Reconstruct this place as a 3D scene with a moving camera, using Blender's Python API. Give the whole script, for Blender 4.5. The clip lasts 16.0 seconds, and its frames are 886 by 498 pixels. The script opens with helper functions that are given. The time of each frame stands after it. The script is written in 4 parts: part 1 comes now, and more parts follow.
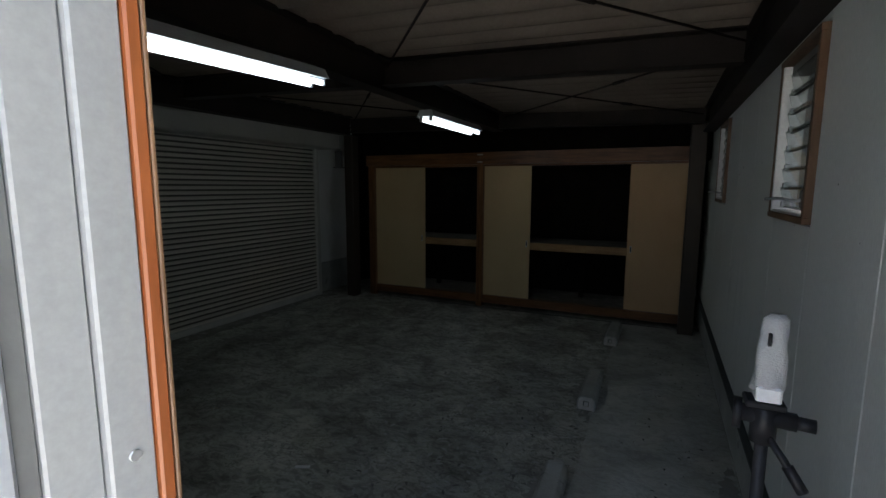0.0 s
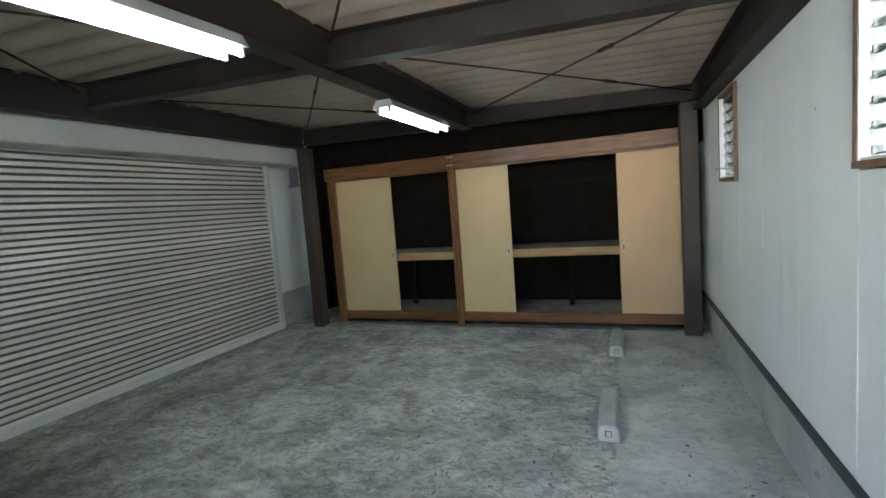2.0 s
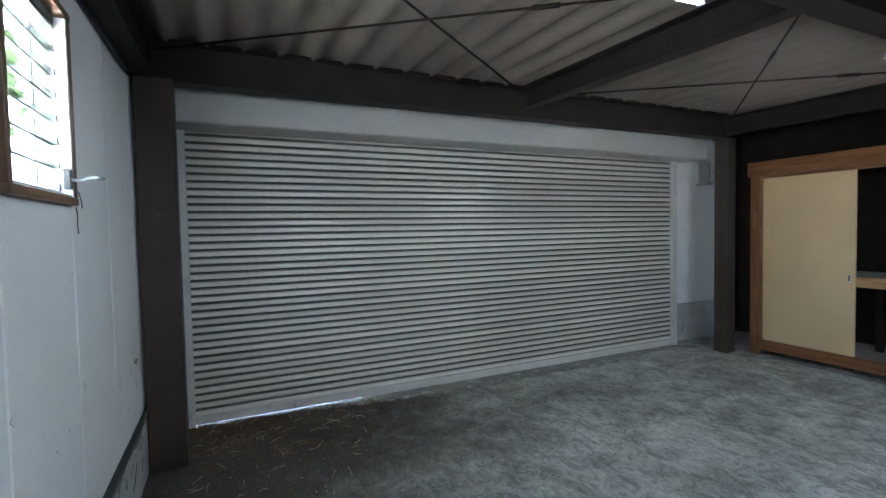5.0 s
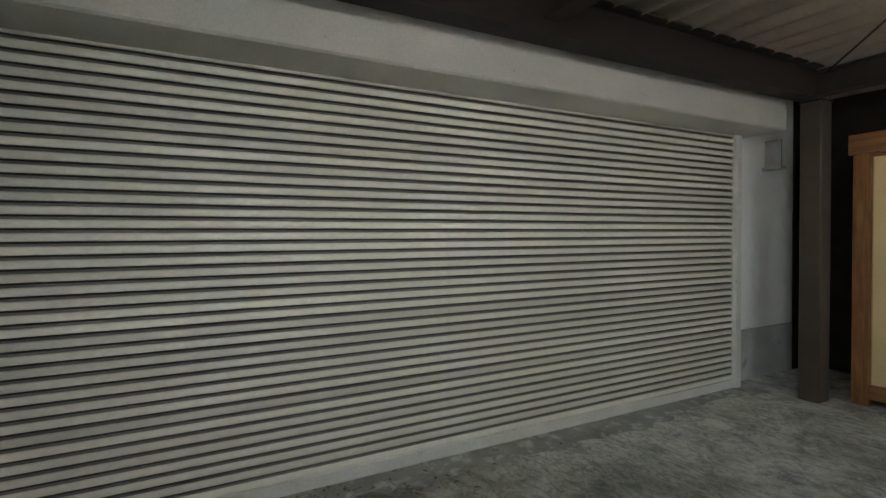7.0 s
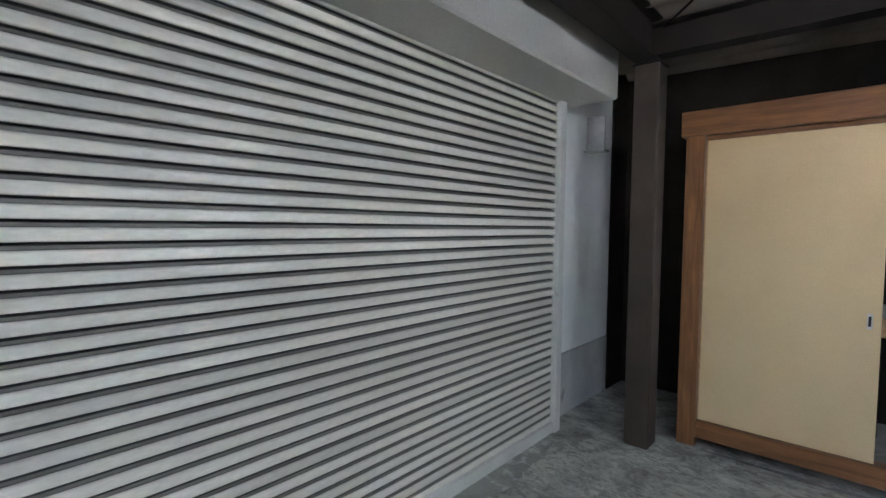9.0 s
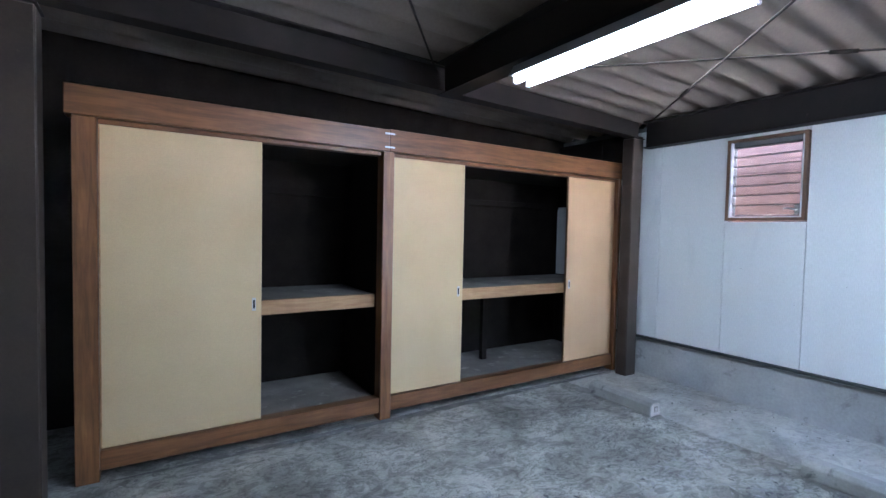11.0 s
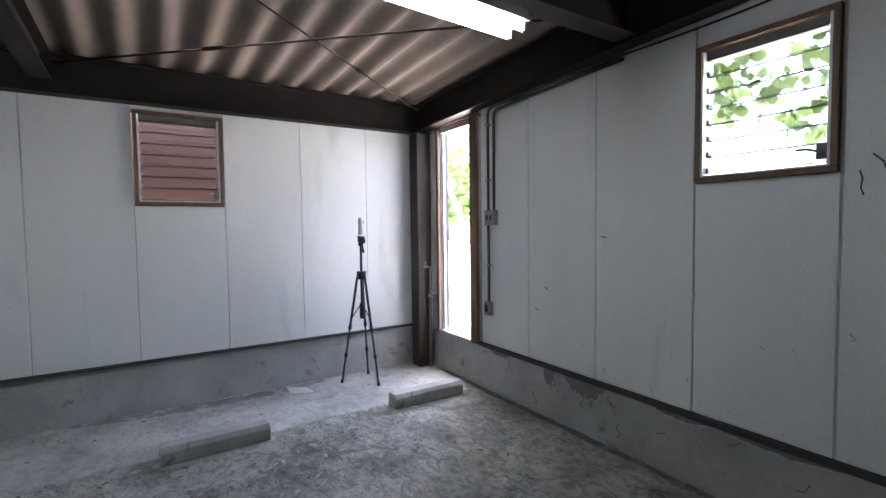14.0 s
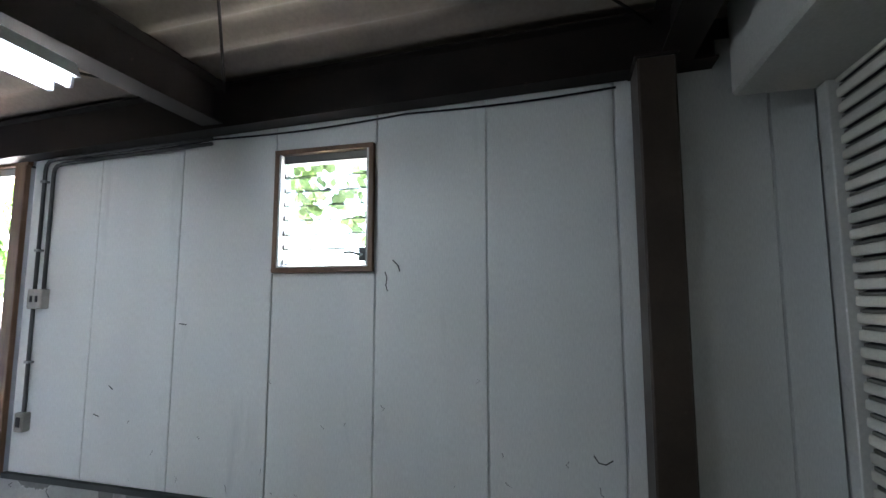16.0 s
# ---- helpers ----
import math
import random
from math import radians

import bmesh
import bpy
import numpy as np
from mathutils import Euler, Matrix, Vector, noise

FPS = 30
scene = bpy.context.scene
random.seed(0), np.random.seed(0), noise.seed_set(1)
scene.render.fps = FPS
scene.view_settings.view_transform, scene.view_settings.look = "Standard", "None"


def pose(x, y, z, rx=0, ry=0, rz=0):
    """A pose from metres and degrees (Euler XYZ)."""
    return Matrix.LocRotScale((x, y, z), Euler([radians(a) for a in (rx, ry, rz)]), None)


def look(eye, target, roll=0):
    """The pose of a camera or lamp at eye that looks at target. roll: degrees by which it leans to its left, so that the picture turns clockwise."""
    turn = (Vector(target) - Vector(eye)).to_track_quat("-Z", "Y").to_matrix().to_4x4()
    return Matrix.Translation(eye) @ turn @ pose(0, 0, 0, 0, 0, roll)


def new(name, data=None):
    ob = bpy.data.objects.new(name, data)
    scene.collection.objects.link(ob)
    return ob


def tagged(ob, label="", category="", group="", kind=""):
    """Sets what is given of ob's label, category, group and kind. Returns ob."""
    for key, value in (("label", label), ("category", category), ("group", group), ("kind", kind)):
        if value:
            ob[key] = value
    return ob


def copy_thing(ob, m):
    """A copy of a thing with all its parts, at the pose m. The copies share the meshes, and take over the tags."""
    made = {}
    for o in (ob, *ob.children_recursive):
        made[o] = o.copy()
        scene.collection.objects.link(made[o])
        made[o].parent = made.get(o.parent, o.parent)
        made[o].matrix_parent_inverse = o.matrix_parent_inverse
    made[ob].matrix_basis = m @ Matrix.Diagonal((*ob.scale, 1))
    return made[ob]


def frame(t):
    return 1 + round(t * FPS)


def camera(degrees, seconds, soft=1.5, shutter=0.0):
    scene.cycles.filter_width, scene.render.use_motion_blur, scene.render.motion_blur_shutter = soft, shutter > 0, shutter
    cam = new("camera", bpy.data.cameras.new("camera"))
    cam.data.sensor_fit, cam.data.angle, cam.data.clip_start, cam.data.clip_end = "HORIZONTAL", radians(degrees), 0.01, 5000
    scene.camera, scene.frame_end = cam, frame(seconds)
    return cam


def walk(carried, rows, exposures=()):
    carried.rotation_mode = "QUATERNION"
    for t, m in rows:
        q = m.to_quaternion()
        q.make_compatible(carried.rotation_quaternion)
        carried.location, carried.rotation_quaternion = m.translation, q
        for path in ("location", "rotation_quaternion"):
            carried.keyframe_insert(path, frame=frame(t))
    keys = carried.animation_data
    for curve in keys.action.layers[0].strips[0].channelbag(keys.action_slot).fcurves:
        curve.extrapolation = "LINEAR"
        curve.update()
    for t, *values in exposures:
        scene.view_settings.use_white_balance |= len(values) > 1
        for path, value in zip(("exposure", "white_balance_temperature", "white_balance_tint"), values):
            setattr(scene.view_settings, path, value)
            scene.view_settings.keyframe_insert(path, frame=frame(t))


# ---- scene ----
cam = camera(87.3, 16.0)
PATH = [
    (0, (-0.491, -0.198, 1.714), (-1.329, 1.598, 1.448), 0.2),
    (0.3, (-0.517, -0.150, 1.682), (-1.34, 1.640, 1.338), -0.9),
    (0.5, (-0.525, -0.104, 1.632), (-1.335, 1.685, 1.254), -0.9),
    (1, (-0.606, 0.06, 1.699), (-1.38, 1.85, 1.258), -2.8),
    (1.5, (-0.703, 0.192, 1.701), (-1.389, 2.038, 1.353), -3.5),
    (2, (-0.775, 0.402, 1.563), (-1.509, 2.253, 1.377), -4.4),
    (2.5, (-0.705, 0.751, 1.55), (-1.529, 2.567, 1.403), -4.1),
    (3, (-0.692, 0.770, 1.470), (-1.545, 2.573, 1.328), -1.5),
    (3.5, (-0.794, 0.753, 1.49), (-2.053, 2.301, 1.359), -2.2),
    (4, (-0.986, 0.575, 1.531), (-2.656, 1.667, 1.404), -1.5),
    (4.5, (-1.097, 0.484, 1.517), (-2.909, 1.325, 1.433), -1.2),
    (7, (-2.748, 1.297, 1.376), (-4.54, 2.184, 1.331), -0.5),
    (7.5, (-3.062, 1.665, 1.381), (-4.787, 2.677, 1.322), 0.4),
    (8, (-3.319, 2.013, 1.447), (-5.063, 2.987, 1.354), -0.8),
    (8.2, (-3.363, 2.163, 1.43), (-5.108, 3.136, 1.337), -0.8),
    (10.3, (-4.437, 2.917, 1.431), (-3.981, 4.863, 1.384), 2.2),
    (10.5, (-4.412, 2.894, 1.44), (-3.794, 4.795, 1.382), 1.8),
    (11, (-4.31, 2.806, 1.449), (-3.241, 4.495, 1.369), 1.2),
    (11.5, (-4.257, 2.794, 1.465), (-2.789, 4.148, 1.368), 0.6),
    (12, (-4.175, 2.673, 1.473), (-2.442, 3.664, 1.365), -0.1),
    (12.5, (-4.117, 2.557, 1.458), (-2.188, 3.065, 1.323), -0.4),
    (13, (-4.127, 2.515, 1.448), (-2.132, 2.454, 1.317), -0.9),
    (13.5, (-4.141, 2.457, 1.419), (-2.229, 1.879, 1.312), -0.9),
    (14, (-4.143, 2.405, 1.398), (-2.456, 1.336, 1.299), -0.7),
    (14.5, (-4.217, 2.296, 1.413), (-2.9, 0.796, 1.303), 0.1),
    (15, (-4.297, 2.249, 1.414), (-3.374, 0.478, 1.314), 0.4),
    (15.5, (-4.311, 2.229, 1.405), (-3.618, 0.353, 1.372), -0.0),
    (16, (-4.354, 2.218, 1.469), (-3.844, 0.295, 1.677), -0.0),
]

EXPOSURES = [
    (0.0, 2.78, 6350, 7), (0.3, 4.0, 6650, 6), (0.6, 5.35, 6700, 6), (1.0, 5.75, 6800, 5), (1.5, 5.95, 6500, 3), (2.5, 6.25, 6200, 8),
    (3.9, 6.6, 5700, 12), (4.5, 6.40, 5650, 12), (7.0, 6.18, 7100, 12), (7.5, 6.32, 7050, 13), (8.5, 6.5, 6500, 16), (10.3, 7.15, 5200, 19), (11.0, 6.92, 5250, 17), (12.0, 6.13, 5650, 15), (12.5, 5.65, 5700, 17),
    (13.5, 5.34, 6250, 19), (14.5, 5.27, 6350, 17), (15.0, 5.42, 6200, 15), (15.5, 5.88, 6150, 14), (16.0, 6.0, 6050, 14)]
walk(cam, [(t, look(eye, target, roll)) for t, eye, target, roll in PATH], EXPOSURES)

# ---- light ----
world = bpy.data.worlds.new("sky")
scene.world = world
world.use_nodes = True
wn = world.node_tree.nodes
sky = wn.new("ShaderNodeTexSky")
sky.sky_type = "NISHITA"
sky.sun_disc = False
sky.sun_elevation = radians(77.3)
sky.sun_rotation = radians(56.3)
sky.dust_density = 5.0
sky.ozone_density = 0.2
world.node_tree.links.new(sky.outputs[0], wn["Background"].inputs[0])
wn["Background"].inputs[1].default_value = 0.15
sun = new("sun", bpy.data.lights.new("sun", "SUN"))
sun.data.energy = 5.0
sun.data.angle = radians(0.6)
sun.data.color = (1.0, 0.95, 0.88)
sun.matrix_world = look((1.5, 1.0, 8.0), (0.0, 0.0, 0.0))
TUBE_POWER = 0.88


# ---- materials ----
def node_mat(name, rough=0.6, metal=0.0):
    m = bpy.data.materials.new(name)
    m.use_nodes = True
    nt = m.node_tree
    b = nt.nodes["Principled BSDF"]
    b.inputs["Roughness"].default_value = rough
    b.inputs["Metallic"].default_value = metal
    return m, nt, b


def coords(nt, scale=(1, 1, 1)):
    tc = nt.nodes.new("ShaderNodeTexCoord")
    mp = nt.nodes.new("ShaderNodeMapping")
    mp.inputs["Scale"].default_value = scale
    nt.links.new(tc.outputs["Object"], mp.inputs["Vector"])
    return mp.outputs[0]


def noise_tex(nt, vec, scale, detail=5.0, rough=0.55, dist=0.0):
    n = nt.nodes.new("ShaderNodeTexNoise")
    n.inputs["Scale"].default_value = scale
    n.inputs["Detail"].default_value = detail
    n.inputs["Roughness"].default_value = rough
    n.inputs["Distortion"].default_value = dist
    nt.links.new(vec, n.inputs["Vector"])
    return n.outputs["Fac"]


def ramp(nt, fac, stops):
    r = nt.nodes.new("ShaderNodeValToRGB")
    e = r.color_ramp.elements
    while len(e) < len(stops):
        e.new(0.5)
    for el, (p, c) in zip(e, stops):
        el.position = p
        el.color = (*c, 1)
    nt.links.new(fac, r.inputs[0])
    return r.outputs[0]


def blend(nt, fac, a, b, how="MIX"):
    mx = nt.nodes.new("ShaderNodeMix")
    mx.data_type = "RGBA"
    mx.blend_type = how
    if isinstance(fac, float):
        mx.inputs[0].default_value = fac
    else:
        nt.links.new(fac, mx.inputs[0])
    for sock, v in ((mx.inputs[6], a), (mx.inputs[7], b)):
        if isinstance(v, tuple):
            sock.default_value = (*v, 1)
        else:
            nt.links.new(v, sock)
    return mx.outputs[2]


def bump(nt, b, fac, strength=0.3, dist=0.01):
    bp = nt.nodes.new("ShaderNodeBump")
    bp.inputs["Strength"].default_value = strength
    bp.inputs["Distance"].default_value = dist
    nt.links.new(fac, bp.inputs["Height"])
    nt.links.new(bp.outputs[0], b.inputs["Normal"])


def grey(v, w=0.0):
    return (v * (1 + w), v, v * (1 - w))


def surface(name, dark, light, rough=0.6, metal=0.0, fine=60.0, coarse=3.0, lift=0.15, stretch=(1, 1, 1), stain=None, stain_at=0.62, per_object=0.0):
    """Paint, metal or plain stuff: a coarse cloud, a fine grain, and stains with soft edges."""
    m, nt, b = node_mat(name, rough, metal)
    v = coords(nt, stretch)
    c1 = noise_tex(nt, v, coarse, 4.0)
    c2 = noise_tex(nt, v, fine, 4.0)
    col = ramp(nt, c1, [(0.3, dark), (0.7, light)])
    grain = ramp(nt, c2, [(0.3, (0.86, 0.86, 0.86)), (0.7, (1, 1, 1))])
    col = blend(nt, 1.0, col, grain, "MULTIPLY")
    if stain:
        s = noise_tex(nt, v, coarse * 1.7 + 0.3, 8.0, 0.65, 0.4)
        mask = ramp(nt, s, [(stain_at, (0, 0, 0)), (stain_at + 0.12, (1, 1, 1))])
        col = blend(nt, mask, col, stain)
    if per_object:
        oi = nt.nodes.new("ShaderNodeObjectInfo")
        tone = ramp(nt, oi.outputs["Random"], [(0.0, grey(1 - per_object)), (1.0, (1, 1, 1))])
        col = blend(nt, 1.0, col, tone, "MULTIPLY")
    nt.links.new(col, b.inputs["Base Color"])
    rr = nt.nodes.new("ShaderNodeMapRange")
    rr.inputs["To Min"].default_value = max(0.05, rough - 0.12)
    rr.inputs["To Max"].default_value = min(1.0, rough + 0.12)
    nt.links.new(c1, rr.inputs["Value"])
    nt.links.new(rr.outputs[0], b.inputs["Roughness"])
    bump(nt, b, c2, lift, 0.004)
    return m


def dull(m, level):
    """Less mirror-like sheen, for rough or grimy paint."""
    m.node_tree.nodes["Principled BSDF"].inputs["Specular IOR Level"].default_value = level
    return m


def wood(name, dark, light, along="z", rough=0.5, grain=26.0):
    m, nt, b = node_mat(name, rough)
    sc = {"x": (0.08, 1, 1), "y": (1, 0.08, 1), "z": (1, 1, 0.08)}[along]
    v = coords(nt, sc)
    n1 = noise_tex(nt, v, grain, 6.0, 0.6, 0.8)
    n2 = noise_tex(nt, v, grain * 5, 4.0)
    n3 = noise_tex(nt, coords(nt), 4.0, 6.0, 0.6)
    col = ramp(nt, n1, [(0.32, dark), (0.68, light)])
    col = blend(nt, 1.0, col, ramp(nt, n2, [(0.3, (0.8, 0.8, 0.8)), (0.7, (1, 1, 1))]), "MULTIPLY")
    col = blend(nt, 1.0, col, ramp(nt, n3, [(0.3, (0.75, 0.72, 0.7)), (0.65, (1, 1, 1))]), "MULTIPLY")
    nt.links.new(col, b.inputs["Base Color"])
    bump(nt, b, n1, 0.12, 0.003)
    return m


def floor_mat(name, low, mid_c, high, relief, blotch, scuff=0.7, soil=False, rough=1.0):
    m, nt, b = node_mat(name, 0.85)
    v = coords(nt)
    big = noise_tex(nt, v, 0.85, 6.0, 0.62, 0.5)
    mid = noise_tex(nt, v, blotch, 10.0, 0.64, 0.8)
    rub = noise_tex(nt, coords(nt, (1.0, 1.7, 1.0)), 7.5, 8.0, 0.66, 1.8)
    fine = noise_tex(nt, v, 60.0, 6.0, 0.75)
    edge = noise_tex(nt, v, 6.5, 4.0, 0.6, 2.2)
    where = noise_tex(nt, v, 2.3, 3.0, 0.5)
    col = ramp(nt, mid, [(0.36, low), (0.5, mid_c), (0.62, high)])
    col = blend(nt, 1.0, col, ramp(nt, big, [(0.36, grey(1 - 0.42 * rough)), (0.5, grey(1 - 0.12 * rough)), (0.62, (1, 1, 1))]), "MULTIPLY")
    col = blend(nt, 1.0, col, ramp(nt, rub, [(0.43, grey(1 - 0.36 * rough)), (0.50, grey(1 - 0.08 * rough)), (0.57, (1, 1, 1))]), "MULTIPLY")
    col = blend(nt, 1.0, col, ramp(nt, fine, [(0.34, grey(1 - 0.26 * rough)), (0.6, (1, 1, 1))]), "MULTIPLY")
    line = ramp(nt, edge, [(0.485, (0, 0, 0)), (0.497, (1, 1, 1)), (0.503, (1, 1, 1)), (0.515, (0, 0, 0))])
    line = blend(nt, 1.0, line, ramp(nt, where, [(0.46, (0, 0, 0)), (0.56, (scuff, scuff, scuff))]), "MULTIPLY")
    col = blend(nt, line, col, (0.10, 0.10, 0.096))
    speck = noise_tex(nt, v, 19.0, 3.0, 0.5)
    col = blend(nt, ramp(nt, speck, [(0.68, (0, 0, 0)), (0.71, (0.6, 0.6, 0.6))]), col, (0.52, 0.515, 0.49))
    if soil:
        # damp earth washed in by the shutter's corner, thinning out with a ragged edge
        far = nt.nodes.new("ShaderNodeVectorMath")
        far.operation = "DISTANCE"
        far.inputs[1].default_value = (-5.35, 0.0, 0.0)
        nt.links.new(v, far.inputs[0])
        rag = noise_tex(nt, v, 3.2, 9.0, 0.7, 0.6)
        off = nt.nodes.new("ShaderNodeMath")
        off.operation = "MULTIPLY_ADD"
        off.inputs[1].default_value = 2.2
        nt.links.new(rag, off.inputs[0])
        nt.links.new(far.outputs["Value"], off.inputs[2])
        near = nt.nodes.new("ShaderNodeMapRange")
        near.inputs["From Min"].default_value = 2.7
        near.inputs["From Max"].default_value = 4.1
        near.inputs["To Min"].default_value = 0.93
        near.inputs["To Max"].default_value = 0.0
        nt.links.new(off.outputs[0], near.inputs["Value"])
        earth = ramp(nt, fine, [(0.35, (0.03, 0.025, 0.02)), (0.65, (0.10, 0.085, 0.07))])
        col = blend(nt, near.outputs[0], col, earth)
    nt.links.new(col, b.inputs["Base Color"])
    mx = nt.nodes.new("ShaderNodeMath")
    mx.operation = "MULTIPLY_ADD"
    mx.inputs[1].default_value = 2.0
    nt.links.new(mid, mx.inputs[0])
    nt.links.new(fine, mx.inputs[2])
    bump(nt, b, mx.outputs[0], relief, 0.014)
    return m


def glass_mat(name, tint=(0.68, 0.71, 0.69), frost=0.0):
    m, nt, b = node_mat(name)
    nt.nodes.remove(b)
    out = nt.nodes["Material Output"]
    tr = nt.nodes.new("ShaderNodeBsdfTransparent")
    tr.inputs[0].default_value = (*tint, 1)
    gl = nt.nodes.new("ShaderNodeBsdfGlossy")
    gl.inputs["Roughness"].default_value = 0.04 + frost
    lw = nt.nodes.new("ShaderNodeLayerWeight")
    pw = nt.nodes.new("ShaderNodeMath")
    pw.operation = "POWER"
    pw.inputs[1].default_value = 4.0
    nt.links.new(lw.outputs["Facing"], pw.inputs[0])
    fr = nt.nodes.new("ShaderNodeMath")
    fr.operation = "MULTIPLY_ADD"
    fr.inputs[1].default_value = 0.5
    fr.inputs[2].default_value = 0.03
    nt.links.new(pw.outputs[0], fr.inputs[0])
    mx = nt.nodes.new("ShaderNodeMixShader")
    nt.links.new(fr.outputs[0], mx.inputs[0])
    nt.links.new(tr.outputs[0], mx.inputs[1])
    nt.links.new(gl.outputs[0], mx.inputs[2])
    nt.links.new(mx.outputs[0], out.inputs[0])
    return m


def glow_mat(name, colour, power):
    m, nt, b = node_mat(name)
    b.inputs["Emission Color"].default_value = (*colour, 1)
    b.inputs["Emission Strength"].default_value = power
    b.inputs["Base Color"].default_value = (0.8, 0.8, 0.8, 1)
    return m


M_FLOOR = dull(floor_mat("dusty_concrete", (0.34, 0.338, 0.295), (0.54, 0.538, 0.475), (0.70, 0.695, 0.62), 1.1, 2.3, 0.8, True), 0.25)
M_BASE = surface("base_concrete", (0.30, 0.305, 0.292), (0.46, 0.465, 0.448), 0.85, fine=45, coarse=2.2, lift=0.4, stain=(0.12, 0.12, 0.115), stain_at=0.6)
M_APRON = dull(floor_mat("smoother_concrete", (0.38, 0.378, 0.34), (0.50, 0.498, 0.45), (0.58, 0.577, 0.527), 0.5, 1.6, 0.3, False, 0.5), 0.3)
M_BLOCK = surface("cast_concrete", (0.27, 0.272, 0.25), (0.40, 0.40, 0.37), 0.85, fine=70, coarse=6, lift=0.5, stain=(0.14, 0.145, 0.14), stain_at=0.6)
M_PALE = surface("pale_cement", (0.41, 0.375, 0.335), (0.53, 0.485, 0.43), 0.85, fine=70, coarse=14, lift=0.4, stain=(0.34, 0.33, 0.31), stain_at=0.64)
M_GRIT = surface("cement_crumb", (0.34, 0.34, 0.32), (0.46, 0.455, 0.43), 0.9, fine=60, coarse=9)
M_PANEL = surface("painted_wall_panel", (0.735, 0.755, 0.735), (0.795, 0.815, 0.795), 0.5, fine=120, coarse=1.1, lift=0.04, stretch=(1.6, 1.6, 0.3), stain=(0.61, 0.635, 0.62), stain_at=0.6, per_object=0.04)
# Dark joints, and the shade painted into the slots between the shutter slats.
M_JOINT = surface("dark_joint_and_slot_shade", (0.03, 0.035, 0.035), (0.06, 0.065, 0.065), 0.8)
M_STEEL = dull(surface("brown_painted_steel", (0.017, 0.0135, 0.012), (0.029, 0.0225, 0.019), 0.55, fine=80, coarse=4, lift=0.1, stain=(0.065, 0.047, 0.037), stain_at=0.68), 0.16)
M_ROD = surface("rusty_rod", (0.02, 0.017, 0.015), (0.035, 0.028, 0.024), 0.9)
M_ROD.node_tree.nodes["Principled BSDF"].inputs["Specular IOR Level"].default_value = 0.05
M_POST = dull(surface("brown_column_paint", (0.042, 0.032, 0.025), (0.064, 0.047, 0.036), 0.45, fine=80, coarse=3, lift=0.08, stain=(0.12, 0.085, 0.06), stain_at=0.66), 0.25)
M_ROOF = dull(surface("corrugated_slate", (0.175, 0.142, 0.115), (0.225, 0.185, 0.152), 0.85, fine=50, coarse=2.0, lift=0.15, stain=(0.14, 0.115, 0.092), stain_at=0.64), 0.2)
# Dark plywood, near-black with the closet's inner shade put into the colour.
M_BLACK = dull(surface("shade_black_plywood", (0.010, 0.008, 0.007), (0.018, 0.0145, 0.012), 0.9, fine=40, coarse=5), 0.06)
M_SHUT = surface("shutter_enamel", (0.70, 0.68, 0.595), (0.78, 0.76, 0.67), 0.22, 0.0, fine=120, coarse=1.2, lift=0.03, stretch=(1, 0.25, 1), stain=(0.56, 0.54, 0.47), stain_at=0.66, per_object=0.24)
# Shade of the slat recesses, put into a darker colour.
M_GROOVE_SHADE = surface("slat_groove_shade", (0.12, 0.115, 0.10), (0.20, 0.192, 0.167), 0.6, fine=90, coarse=2.0, lift=0.1, stretch=(1, 0.2, 1), per_object=0.4)
M_SHUTRAIL = surface("galvanised_rail", (0.52, 0.52, 0.49), (0.63, 0.63, 0.595), 0.45, 0.1, fine=70, coarse=4, lift=0.1, stain=(0.3, 0.29, 0.27))
M_BOX = surface("cream_sheet_steel", (0.41, 0.405, 0.37), (0.47, 0.465, 0.425), 0.45, fine=90, coarse=1.2, lift=0.04, stain=(0.34, 0.33, 0.30))
M_WOODV = wood("stained_timber_upright", (0.13, 0.052, 0.016), (0.27, 0.12, 0.041), "z", 0.42)
M_WOODH = wood("stained_timber_rail", (0.12, 0.048, 0.015), (0.25, 0.11, 0.038), "x", 0.42)
M_RAWWOOD = wood("bare_timber_edge", (0.34, 0.19, 0.08), (0.5, 0.31, 0.15), "x", 0.6)
M_DOORPLY = surface("buff_papered_board", (0.52, 0.385, 0.205), (0.6, 0.45, 0.25), 0.6, fine=220, coarse=1.4, lift=0.05, stain=(0.40, 0.30, 0.15), stain_at=0.7)
M_DOORTAN = surface("tan_papered_board", (0.54, 0.345, 0.18), (0.62, 0.41, 0.225), 0.6, fine=220, coarse=1.4, lift=0.05, stain=(0.42, 0.28, 0.14), stain_at=0.7)
M_DUSTY = surface("dusty_shelf_board", (0.16, 0.145, 0.125), (0.28, 0.26, 0.225), 0.9, fine=60, coarse=4, stain=(0.38, 0.36, 0.32), stain_at=0.58)
M_CASING = wood("brown_window_casing", (0.12, 0.062, 0.03), (0.22, 0.12, 0.06), "z", 0.5)
M_ORANGE = wood("orange_varnished_jamb", (0.25, 0.068, 0.018), (0.33, 0.10, 0.028), "z", 0.45)
M_ALU = surface("anodised_aluminium", (0.42, 0.43, 0.435), (0.50, 0.51, 0.515), 0.38, 0.25, fine=90, coarse=5, lift=0.03)
M_WHITEMETAL = surface("white_coated_steel", (0.30, 0.31, 0.322), (0.325, 0.335, 0.347), 0.42, fine=140, coarse=1.2, lift=0.03, stain=(0.27, 0.28, 0.29), stain_at=0.74)
M_BARE = surface("bare_old_render", (0.15, 0.152, 0.147), (0.22, 0.222, 0.214), 0.9, fine=40, coarse=8, lift=0.4)
